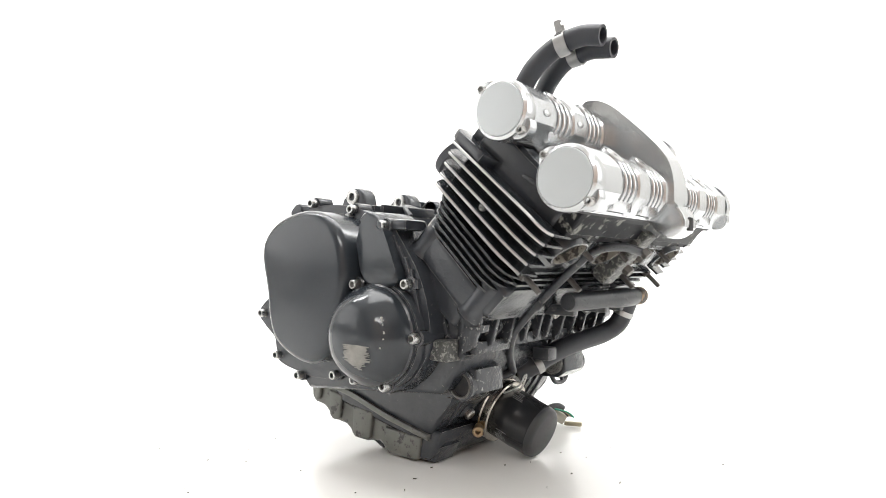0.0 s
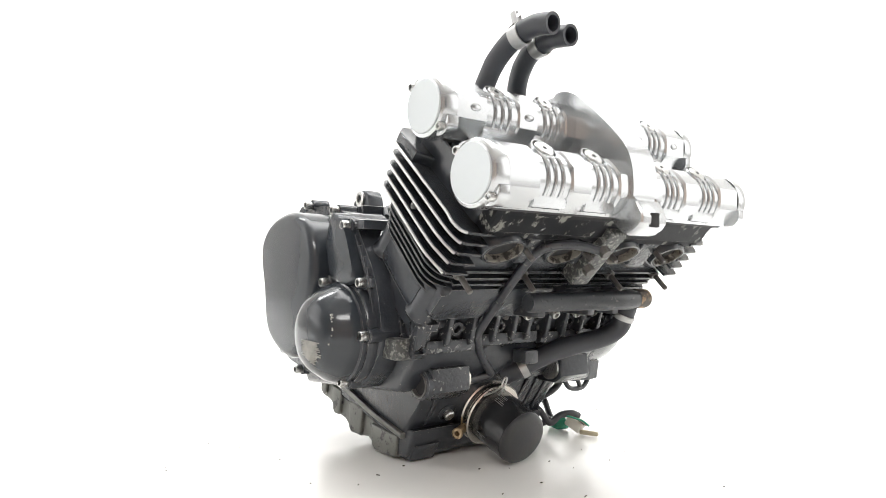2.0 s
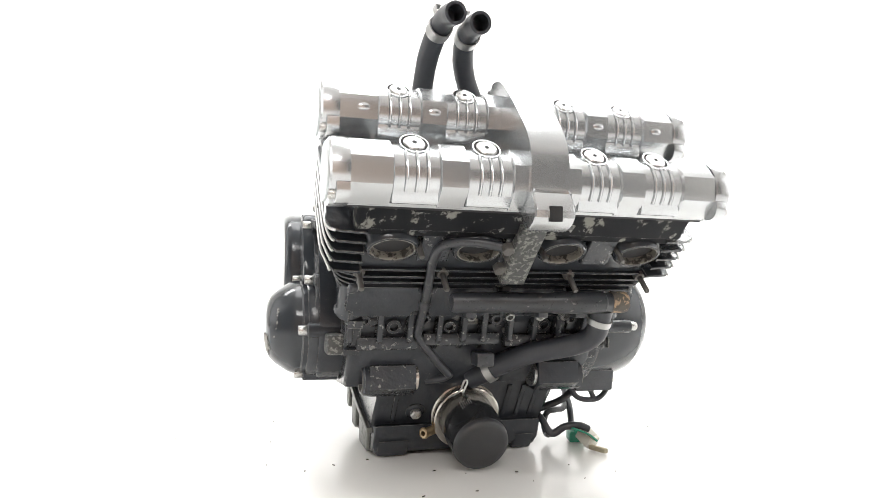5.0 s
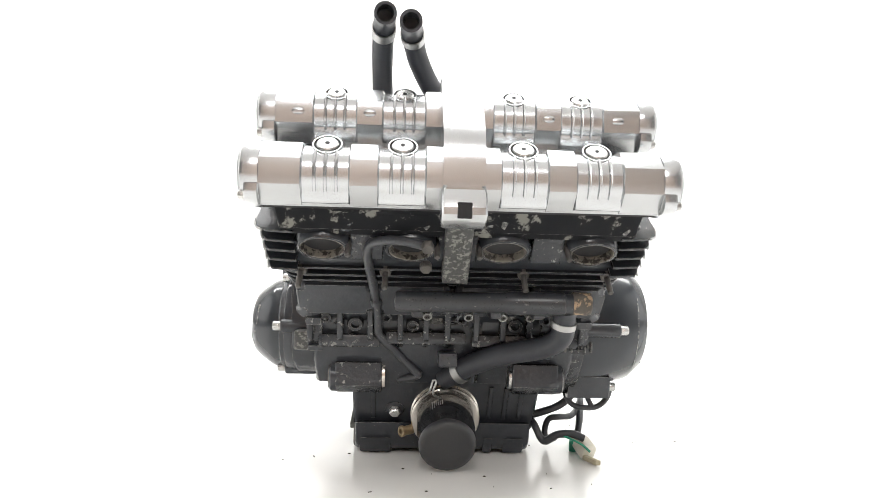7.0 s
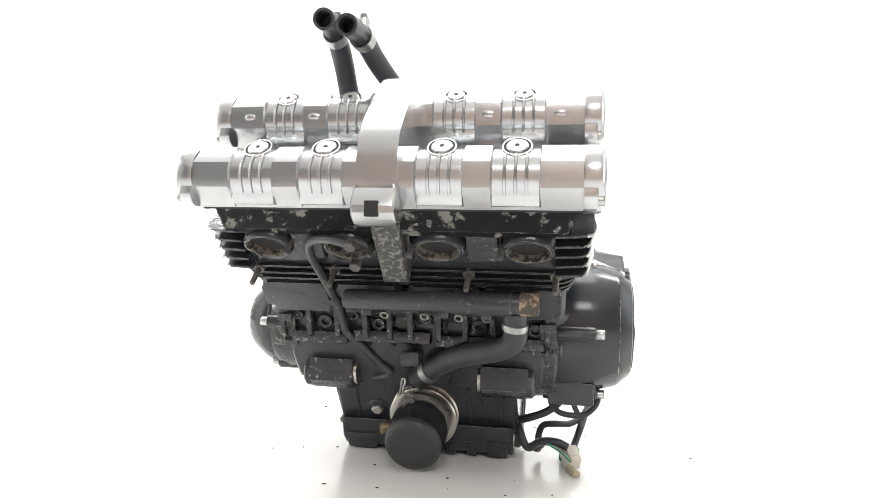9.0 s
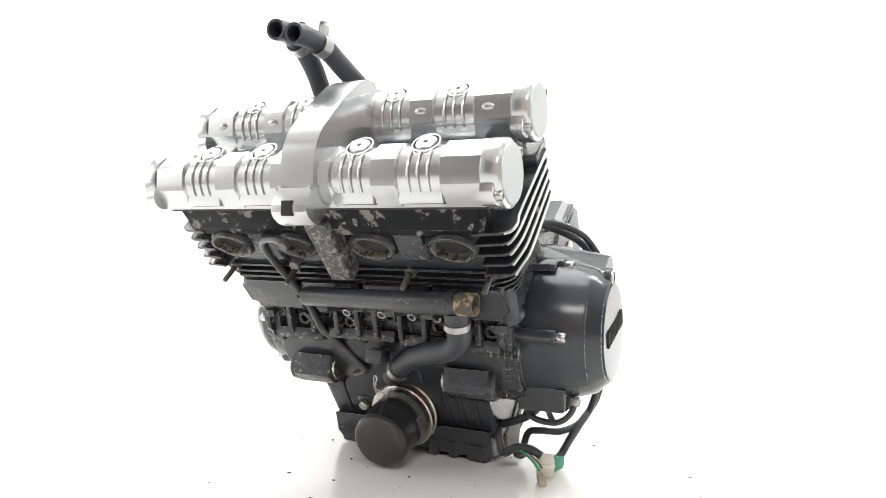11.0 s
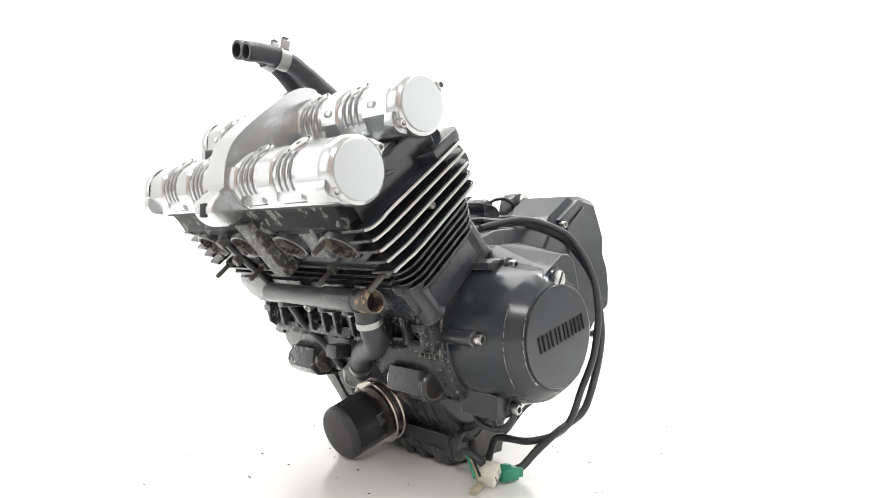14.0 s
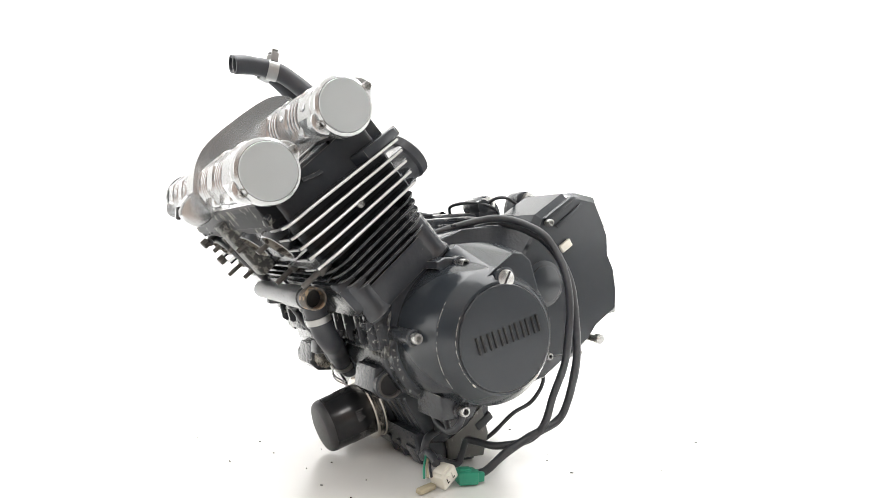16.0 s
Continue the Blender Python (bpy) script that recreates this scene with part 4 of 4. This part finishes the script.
    prism(bm, chaikin([(-0.15, 0.328), (-0.10, 0.332), (-0.10, 0.31), (-0.15, 0.308)], 1), side, 0.18, 0.252, 0.004)
    part("lug", bm, BLACK, alt)
    bm = fresh()
    prism(bm, [(-0.145, 0.105), (-0.095, 0.105), (-0.085, 0.135), (-0.15, 0.14)], side, 0.2, 0.27, 0.004)
    part("foot", bm, BLACK, alt)
    # bolted back plate
    plate = [(-0.205, 0.2), (-0.19, 0.26), (-0.165, 0.315), (-0.15, 0.345), (-0.02, 0.35), (0.03, 0.3), (0.035, 0.2), (0.0, 0.125), (-0.09, 0.1), (-0.17, 0.13)]
    bm = fresh()
    prism(bm, chaikin(plate, 2), side, 0.15, 0.212, 0.005)
    part("back_plate", bm, BLACK_WORN, alt)
    # rough gasket edges between cover and case
    for r, x, a0, a1 in ((0.121, 0.214, 128, 176), (0.117, 0.2095, 186, 236), (0.126, 0.2125, 110, 124)):
        bm = fresh()
        tube(bm, [(x, -0.0835 + r * math.cos(radians(t)), 0.2235 + r * math.sin(radians(t))) for t in np.linspace(a0, a1, 14)], 0.0016, 6, 3, wobble=0.9)
        part("gasket_edge", bm, CORRODED, alt, "rough grey gasket edge")
    # sprocket cover
    gear = Unit("sprocket_cover", "satin black sprocket cover with notched rear edge")
    outline = [(0.066, 0.402), (0.121, 0.440), (0.15, 0.4425), (0.191, 0.437), (0.218, 0.389), (0.202, 0.378), (0.205, 0.336), (0.221, 0.308), (0.248, 0.28), (0.247, 0.240), (0.188, 0.231), (0.168, 0.205), (0.15, 0.165), (0.06, 0.16), (0.02, 0.25), (0.03, 0.34)]
    bm = fresh()
    prism(bm, outline, side, 0.09, 0.199, 0.011, False, 1)
    part("cover_shell", bm, SATIN, gear, angle=12)
    bm = fresh()
    prism(bm, [(0.074, 0.396), (0.128, 0.434), (0.143, 0.435), (0.085, 0.391)], side, 0.17, 0.2055, 0.003)
    part("raised_rail", bm, SATIN, gear)
    bm = fresh()
    prism(bm, [(0.098, 0.385), (0.15, 0.424), (0.156, 0.421), (0.104, 0.381)], side, 0.17, 0.2030, 0.0015)
    part("raised_rail", bm, SATIN, gear)
    for c, r in (((0.2, 0.078, 0.29), 0.038), ((0.2, 0.078, 0.29), 0.03)):
        bm = fresh()
        lathe(bm, [(r, -0.02), (r, 0.002 if r > 0.035 else 0.008), (r - 0.003, 0.004 if r > 0.035 else 0.01), (0, 0.004 if r > 0.035 else 0.01)], raw(c, RIGHT), 32)
        part("cap_ring", bm, SATIN, gear)
    for y, z, x in ((0.082, 0.389, 0.207), (0.2, 0.196, 0.19), (0.172, 0.172, 0.18), (0.092, 0.172, 0.2)):
        bolt(gear, (x, y, z), RIGHT, BOLT_SMALL)
    bm = fresh()
    lathe(bm, [(0.006, -0.06), (0.006, 0.004), (0.0085, 0.004), (0.0085, 0.014), (0.006, 0.016), (0, 0.016)], raw((0.19, 0.2, 0.196), RIGHT), 14)
    part("shift_stud", bm, STEEL, gear, "bright steel shaft end")
    bm = fresh()
    block(bm, Matrix.Translation((0.203, 0.12, 0.353)) @ pose(0, 0, 0, 35, 0, 0), 0.006, 0.024, 0.014, 0.002)
    part("tag", bm, CLEAR, gear, "small milky plastic tag")


def oil_filter():
    flt = Unit("oil_filter", "black spin-on oil filter on a bright adapter")
    way = Vector((0, -math.cos(radians(19)), -math.sin(radians(19))))
    tip = Vector((0.0015, -0.222, 0.0425))
    m = raw(tip, -way)
    bm = fresh()
    lathe(bm, [(0.0440, 0.012), (0.0446, 0.0125), (0.0446, 0.040), (0.0455, 0.042), (0.0455, 0.080), (0.042, 0.083), (0.0, 0.083)], m, 64)
    can = part("can", bm, FILTER, flt, angle=50)
    bm = fresh()
    lathe(bm, [(0.0, 0.0), (0.034, 0.0002), (0.0395, 0.002), (0.0428, 0.0055), (0.0438, 0.010), (0.0440, 0.012)], m, 56)
    part("filter_end", bm, FILTER_END, flt, angle=60)
    rng = random.Random(9)
    for ang in (-150, -40, 60, 160):
        for k in range(6):
            bm = fresh()
            block(bm, m @ Matrix.Rotation(radians(ang + 4.2 * k), 4, "Z") @ Matrix.Translation((0.0454, 0, 0.057 + rng.uniform(-0.002, 0.002))), 0.0006, 0.0011, rng.choice((0.008, 0.014, 0.02)), 0)
            part("print_bar", bm, PRINT, can, "grey unreadable print")
    for r, h0, h1 in ((0.0555, 0.079, 0.086), (0.053, 0.085, 0.095), (0.056, 0.094, 0.1015)):
        bm = fresh()
        lathe(bm, [(r - 0.012, h0), (r - 0.002, h0), (r, h0 + 0.002), (r, h1 - 0.002), (r - 0.002, h1), (r - 0.012, h1)], m, 56)
        part("adapter_ring", bm, RING, flt, "bright adapter ring")
    bm = fresh()
    lathe(bm, [(0.052, 0.09), (0.055, 0.1), (0.055, 0.125), (0.06, 0.14), (0.06, 0.17), (0, 0.17)], m, 48)
    part("adapter", bm, BLACK, flt)
    bm = fresh()
    tube(bm, [(-0.07, -0.139, 0.046), (-0.06, -0.133, 0.0465), (-0.035, -0.118, 0.05)], 0.0075, 14, 3, hollow=0.6)
    part("nozzle", bm, BRASS, flt, "tarnished brass nozzle")
    bm = fresh()
    lathe(bm, [(0.0092, 0), (0.0092, 0.004), (0.008, 0.005), (0.008, 0.0)], raw((-0.066, -0.1365, 0.046), (-0.85, -0.5, 0)), 14)
    part("nozzle_bead", bm, BRASS, flt)
    for dx in (-0.02,):
        bm = fresh()
        tube(bm, [(dx - 0.016, -0.165, 0.108), (dx - 0.006, -0.188, 0.122), (dx - 0.002, -0.196, 0.139), (dx + 0.003, -0.196, 0.137), (dx - 0.001, -0.19, 0.118), (dx + 0.012, -0.168, 0.106)], 0.0016, 8, 4)
        part("wire_clip", bm, STEEL, flt, "bent spring wire clip")


crankcase()
oil_sump()
left_covers()
right_covers()
oil_filter()


def clamp(parent, c, way, r, ears=True, w=0.006, metal=None):
    """A flat band clamp with two raised ears."""
    bm = fresh()
    lathe(bm, [(r, -w), (r + 0.0016, -w), (r + 0.0016, w), (r, w), (r, -w)], raw(c, way), 28)
    band = part("clamp", bm, metal or ZINC, parent, "zinc spring band clamp")
    # raised dark blocks standing for the shaded screw windows round the band
    for k in range(5):
        bm = fresh()
        block(bm, raw(c, way) @ Matrix.Rotation(radians(40 + 22 * k), 4, "Z") @ Matrix.Translation((r + 0.0017, 0, 0)), 0.0008, 0.0022, w * 1.3, 0)
        part("clamp_slot_shade", bm, SLOT, band)
    if ears:
        bm = fresh()
        m = raw(c, way) @ Matrix.Rotation(radians(90), 4, "Z")
        block(bm, m @ Matrix.Translation((r + 0.007, 0.006, 0.0)), 0.016, 0.0018, w * 1.5, 0.0005, 1)
        block(bm, m @ Matrix.Translation((r + 0.010, -0.004, 0.0)), 0.021, 0.0018, w * 1.2, 0.0005, 1)
        block(bm, m @ Matrix.Translation((r + 0.020, 0.0, 0.0)), 0.0018, 0.009, w * 1.2, 0.0005, 1)
        part("clamp_ear", bm, metal or ZINC, band)


def hoses():
    a = [(-0.102, -0.358, 0.646), (-0.104, -0.325, 0.650), (-0.107, -0.289, 0.640), (-0.109, -0.256, 0.617), (-0.109, -0.235, 0.590), (-0.108, -0.215, 0.556), (-0.106, -0.2, 0.52)]
    b = [(-0.0685, -0.360, 0.6365), (-0.068, -0.327, 0.640), (-0.065, -0.289, 0.635), (-0.058, -0.258, 0.617), (-0.044, -0.232, 0.594), (-0.026, -0.212, 0.570), (-0.01, -0.196, 0.545), (0.0, -0.185, 0.52)]
    for path in (a, b):
        bm = fresh()
        tube(bm, path, 0.0152, 22, 8, hollow=0.74, wobble=0.03)
        hose = part("hose", bm, RUBBER, engine, "black rubber breather hose with open end")
        p = Vector(path[1]) * 0.25 + Vector(path[2]) * 0.75
        clamp(hose, p, Vector(path[2]) - Vector(path[1]), 0.0158, True, 0.0085)
    # cross pipe in front of the block
    bm = fresh()
    lathe(bm, [(0.0, 0.0), (0.0125, 0.001), (0.0145, 0.006), (0.0145, 0.155), (0.0165, 0.158), (0.0165, 0.235), (0.0145, 0.237), (0.0145, 0.252)], raw((-0.082, -0.302, 0.268), RIGHT), 28)
    pipe = part("cross_pipe", bm, GREY_PIPE, engine, "worn black pipe across the front")
    bm = fresh()
    lathe(bm, [(0.0150, 0.0), (0.0164, 0.003), (0.0157, 0.01), (0.0163, 0.02), (0.0154, 0.026), (0.0135, 0.026), (0.0128, 0.002), (0, 0.002)], raw((0.165, -0.302, 0.269), RIGHT), 26)
    part("pipe_end", bm, RUST, pipe, "rusty open pipe end")
    # the pipe's shaded inside, put in as a black disc
    bm = fresh()
    lathe(bm, [(0.0129, 0), (0.0129, 0.006), (0, 0.006)], raw((0.165, -0.302, 0.269), RIGHT), 20)
    part("pipe_bore_shade", bm, DARK, pipe)
    for x in (-0.05, 0.06, 0.12):
        bm = fresh()
        box(bm, (x - 0.008, -0.3, 0.245), (x + 0.008, -0.235, 0.262), 0.003)
        part("pipe_bracket", bm, GREY_PIPE, pipe)
    # lower coolant elbow
    path = [(0.158, -0.293, 0.258), (0.158, -0.287, 0.241), (0.157, -0.276, 0.219), (0.140, -0.260, 0.203), (0.105, -0.243, 0.193), (0.07, -0.226, 0.183), (0.036, -0.205, 0.166), (0.014, -0.188, 0.150), (-0.004, -0.17, 0.138)]
    bm = fresh()
    tube(bm, path, 0.0165, 22, 7, wobble=0.03)
    elbow = part("hose", bm, RUBBER, engine, "thick black rubber elbow hose")
    clamp(elbow, (0.158, -0.286, 0.239), (0.1, -0.4, 1), 0.0168, False, 0.0045)
    clamp(elbow, (0.02, -0.193, 0.154), (-0.75, 0.6, -0.55), 0.0172)
    # thin oil line
    line = [(-0.041, -0.397, 0.343), (-0.075, -0.386, 0.3495), (-0.104, -0.370, 0.348), (-0.1165, -0.354, 0.340), (-0.118, -0.332, 0.322), (-0.112, -0.293, 0.288), (-0.1076, -0.260, 0.257),
            (-0.106, -0.233, 0.227), (-0.104, -0.222, 0.211), (-0.076, -0.2, 0.18), (-0.05, -0.190, 0.153), (-0.0445, -0.1865, 0.147), (-0.055, -0.178, 0.141), (-0.075, -0.165, 0.136)]
    bm = fresh()
    tube(bm, line, 0.0062, 12, 5)
    pipe = part("oil_line", bm, GREY_PIPE, engine, "thin bent black oil line")
    for c, w in (((-0.041, -0.404, 0.341), (0, -0.72, -0.69)), ((-0.042, -0.378, 0.316), (0, -0.72, -0.69))):
        bm = fresh()
        lathe(bm, [(0.008, -0.006), (0.008, 0.003), (0.007, 0.0045), (0, 0.0045)], raw(c, w), 6)
        part("banjo_bolt", bm, STUD, pipe, "dull hexagonal banjo bolt", angle=20)
    bm = fresh()
    lathe(bm, [(0.0085, -0.006), (0.0085, 0.006)], raw((-0.1085, -0.268, 0.2645), (0.1, 0.7, -0.7)), 12)
    part("sleeve", bm, GREY_PIPE, pipe)


def strand(path, r, name, material, parent, label=""):
    bm = fresh()
    tube(bm, path, r, 10, 6, wobble=0.12)
    return part(name, bm, material, parent, label)


def wiring():
    loom = Unit("wiring_loom", "black taped wiring loom with loose connectors")
    strand([(0.14, -0.11, 0.36), (0.165, -0.06, 0.38), (0.2, -0.01, 0.392), (0.245, 0.026, 0.375), (0.268, 0.044, 0.346), (0.291, 0.048, 0.305), (0.301, 0.048, 0.262), (0.303, 0.045, 0.22), (0.296, 0.044, 0.175), (0.282, 0.036, 0.128), (0.27, 0.03, 0.084), (0.258, 0.01, 0.06), (0.235, -0.03, 0.05), (0.207, -0.05, 0.052), (0.189, -0.055, 0.049), (0.182, -0.058, 0.03), (0.183, -0.068, 0.014), (0.180, -0.09, 0.02), (0.19, -0.104, 0.03)],
           0.0057, "sleeve", LOOM, loom)
    strand([(0.13, -0.1, 0.352), (0.15, -0.05, 0.37), (0.19, 0.0, 0.384), (0.235, 0.036, 0.366), (0.259, 0.057, 0.336), (0.284, 0.063, 0.295), (0.295, 0.063, 0.25), (0.297, 0.066, 0.21), (0.287, 0.074, 0.17), (0.277, 0.068, 0.115), (0.27, 0.054, 0.086), (0.262, 0.011, 0.066), (0.252, -0.025, 0.044), (0.242, -0.05, 0.02), (0.238, -0.062, 0.014)],
           0.0062, "sleeve", LOOM, loom)
    strand([(0.148, -0.08, 0.06), (0.155, -0.105, 0.05), (0.168, -0.118, 0.028), (0.19, -0.124, 0.04), (0.215, -0.13, 0.042), (0.232, -0.132, 0.036)], 0.0065, "sleeve", LOOM, loom)
    strand([(0.236, 0.02, 0.14), (0.235, -0.06, 0.13), (0.225, -0.095, 0.11), (0.2, -0.1, 0.085), (0.165, -0.09, 0.068), (0.14, -0.08, 0.06)], 0.0065, "sleeve", LOOM, loom)
    for k in range(3):
        strand([(0.19, -0.124, 0.038 + 0.002 * k), (0.21, -0.13 - 0.004 * k, 0.036), (0.225, -0.138 - 0.005 * k, 0.03), (0.237, -0.142 - 0.006 * k, 0.02)], 0.0018, "wire", (LOOM, TAN, GREEN)[k], loom)
    for k in range(3):
        strand([(0.243, -0.05, 0.018 + 0.002 * k), (0.242 + 0.003 * (k - 1), -0.066, 0.014), (0.24 + 0.004 * (k - 1), -0.08, 0.012)], 0.0017, "wire", LOOM, loom)
    # connectors
    way = Matrix.Translation((0.234, -0.082, 0.0118)) @ pose(0, 0, 0, 0, 0, -14)
    bm = fresh()
    block(bm, way, 0.028, 0.030, 0.019, 0.003)
    block(bm, way @ pose(0, 0.017, 0), 0.02, 0.016, 0.014, 0.002)
    block(bm, way @ pose(0, -0.004, 0.010), 0.012, 0.018, 0.006, 0.001)
    part("connector", bm, GREEN, loom, "green plastic connector")
    way = Matrix.Translation((0.236, -0.122, 0.019)) @ pose(0, 0, 0, 28, 0, 20)
    bm = fresh()
    block(bm, way, 0.026, 0.032, 0.021, 0.003)
    block(bm, way @ pose(0, 0, 0.011), 0.016, 0.02, 0.005, 0.001)
    for dx in (-0.005, 0.006):
        block(bm, way @ pose(0.0135, dx, 0.002), 0.002, 0.004, 0.008, 0.0005, 1)
    white = part("connector", bm, CLEAR, loom, "milky white plastic connector")
    for dx in (-0.006, 0.006):
        # dark blocks painted as the shade in the pin holes
        bm = fresh()
        block(bm, way @ pose(0.0132, dx, 0.0), 0.0012, 0.004, 0.008, 0)
        part("pin_hole_shade", bm, SLOT, white)
    bm = fresh()
    block(bm, Matrix.Translation((0.24, -0.152, 0.006)) @ pose(0, 0, 0, 0, 6, 24), 0.011, 0.034, 0.008, 0.002)
    part("connector", bm, TAN, loom, "yellowed connector")
    # cable guide under the alternator
    bm = fresh()
    tube(bm, [(0.2, -0.115, 0.125), (0.205, -0.122, 0.100), (0.22, -0.122, 0.087), (0.25, -0.122, 0.085), (0.268, -0.12, 0.095), (0.277, -0.118, 0.112), (0.272, -0.115, 0.13)], 0.0048, 10, 4)
    part("cable_guide", bm, LOOM, loom, "bent black cable guide")
    bm = fresh()
    tube(bm, [(0.235, -0.118, 0.13), (0.238, -0.122, 0.105), (0.247, -0.122, 0.086)], 0.0045, 10, 4)
    part("cable_guide", bm, LOOM, loom)
    # thin rod and bracket low behind the alternator
    strand([(0.148, -0.006, 0.03), (0.15, 0.0204, 0.0436), (0.15, 0.06, 0.072), (0.152, 0.095, 0.088), (0.16, 0.112, 0.118), (0.165, 0.11, 0.15)], 0.0035, "lead", LOOM, loom)
    bm = fresh()
    block(bm, Matrix.Translation((0.15, 0.0, 0.066)) @ pose(0, 0, 0, 35, 0, 0), 0.012, 0.034, 0.014, 0.003)
    part("bracket", bm, LOOM, loom, "small black cable bracket")
    # small leads on the deck
    strand([(0.0, 0.02, 0.40), (0.03, 0.0, 0.418), (0.06, 0.02, 0.425), (0.07, 0.06, 0.42), (0.06, 0.09, 0.4)], 0.003, "lead", LOOM, loom)
    strand([(0.04, 0.06, 0.4), (0.05, 0.07, 0.43), (0.07, 0.09, 0.438), (0.08, 0.12, 0.42)], 0.003, "lead", LOOM, loom)
    strand([(-0.17, -0.07, 0.392), (-0.15, -0.04, 0.408), (-0.1, -0.01, 0.412), (-0.04, 0.0, 0.405)], 0.004, "lead", LOOM, loom)


hoses()
wiring()


# ---- dirt on the turntable ----
def debris():
    """Small dark crumbs and hairs lying on the board."""
    bm = fresh()
    rng = random.Random(21)
    for _ in range(40):
        a, r = rng.uniform(0, 2 * math.pi), math.sqrt(rng.uniform(0.02, 0.2))
        w, l = rng.uniform(0.0005, 0.0009), rng.choice((0.0015, 0.002, 0.003, 0.005))
        m = Matrix.Translation((r * math.cos(a), r * math.sin(a), 0.0008)) @ pose(0, 0, 0, 0, 0, rng.uniform(0, 180))
        bmesh.ops.create_cube(bm, size=1.0, matrix=m @ Matrix.Diagonal((l, w, 0.0012, 1)))
    for c in ((-0.05, -0.17), (0.06, -0.2), (-0.13, -0.1), (0.1, -0.06), (-0.02, -0.26)):
        bmesh.ops.create_icosphere(bm, subdivisions=1, radius=0.0018, matrix=Matrix.Translation((c[0], c[1], 0.0016)) @ Matrix.Diagonal((1.4, 0.8, 0.55, 1)))
    me = bpy.data.meshes.new("dirt")
    bm.to_mesh(me)
    bm.free()
    me.materials.append(CRUMB)
    return tagged(new("dirt", me), "dark crumbs and hairs scattered on the white board", "dirt", kind="stuff")


crumbs = debris()


# ---- turning ----
TURN = [(0.0, 51.64), (0.5, 48.01), (1.0, 44.53), (1.5, 41.19), (2.0, 37.75), (2.5, 34.40), (3.0, 30.94), (3.5, 27.42), (4.0, 24.00), (4.2, 22.61), (6.3, 7.58), (6.5, 6.17), (7.0, 2.65), (7.5, -0.87), (8.0, -4.34), (8.5, -7.87), (9.0, -11.41), (9.2, -12.85), (11.3, -27.58), (11.5, -28.95), (12.0, -32.40), (12.5, -35.90), (13.0, -39.40), (13.5, -42.92), (14.0, -46.39), (14.5, -49.88), (15.0, -53.44), (15.5, -56.96), (16.0, -60.43)]


def motions():
    """Board, engine and dirt turn together about the board's axis."""
    rows = [(t, pose(0, 0, 0, 0, 0, a)) for t, a in TURN]
    for thing in (table, engine, crumbs):
        walk(thing, rows)


motions()
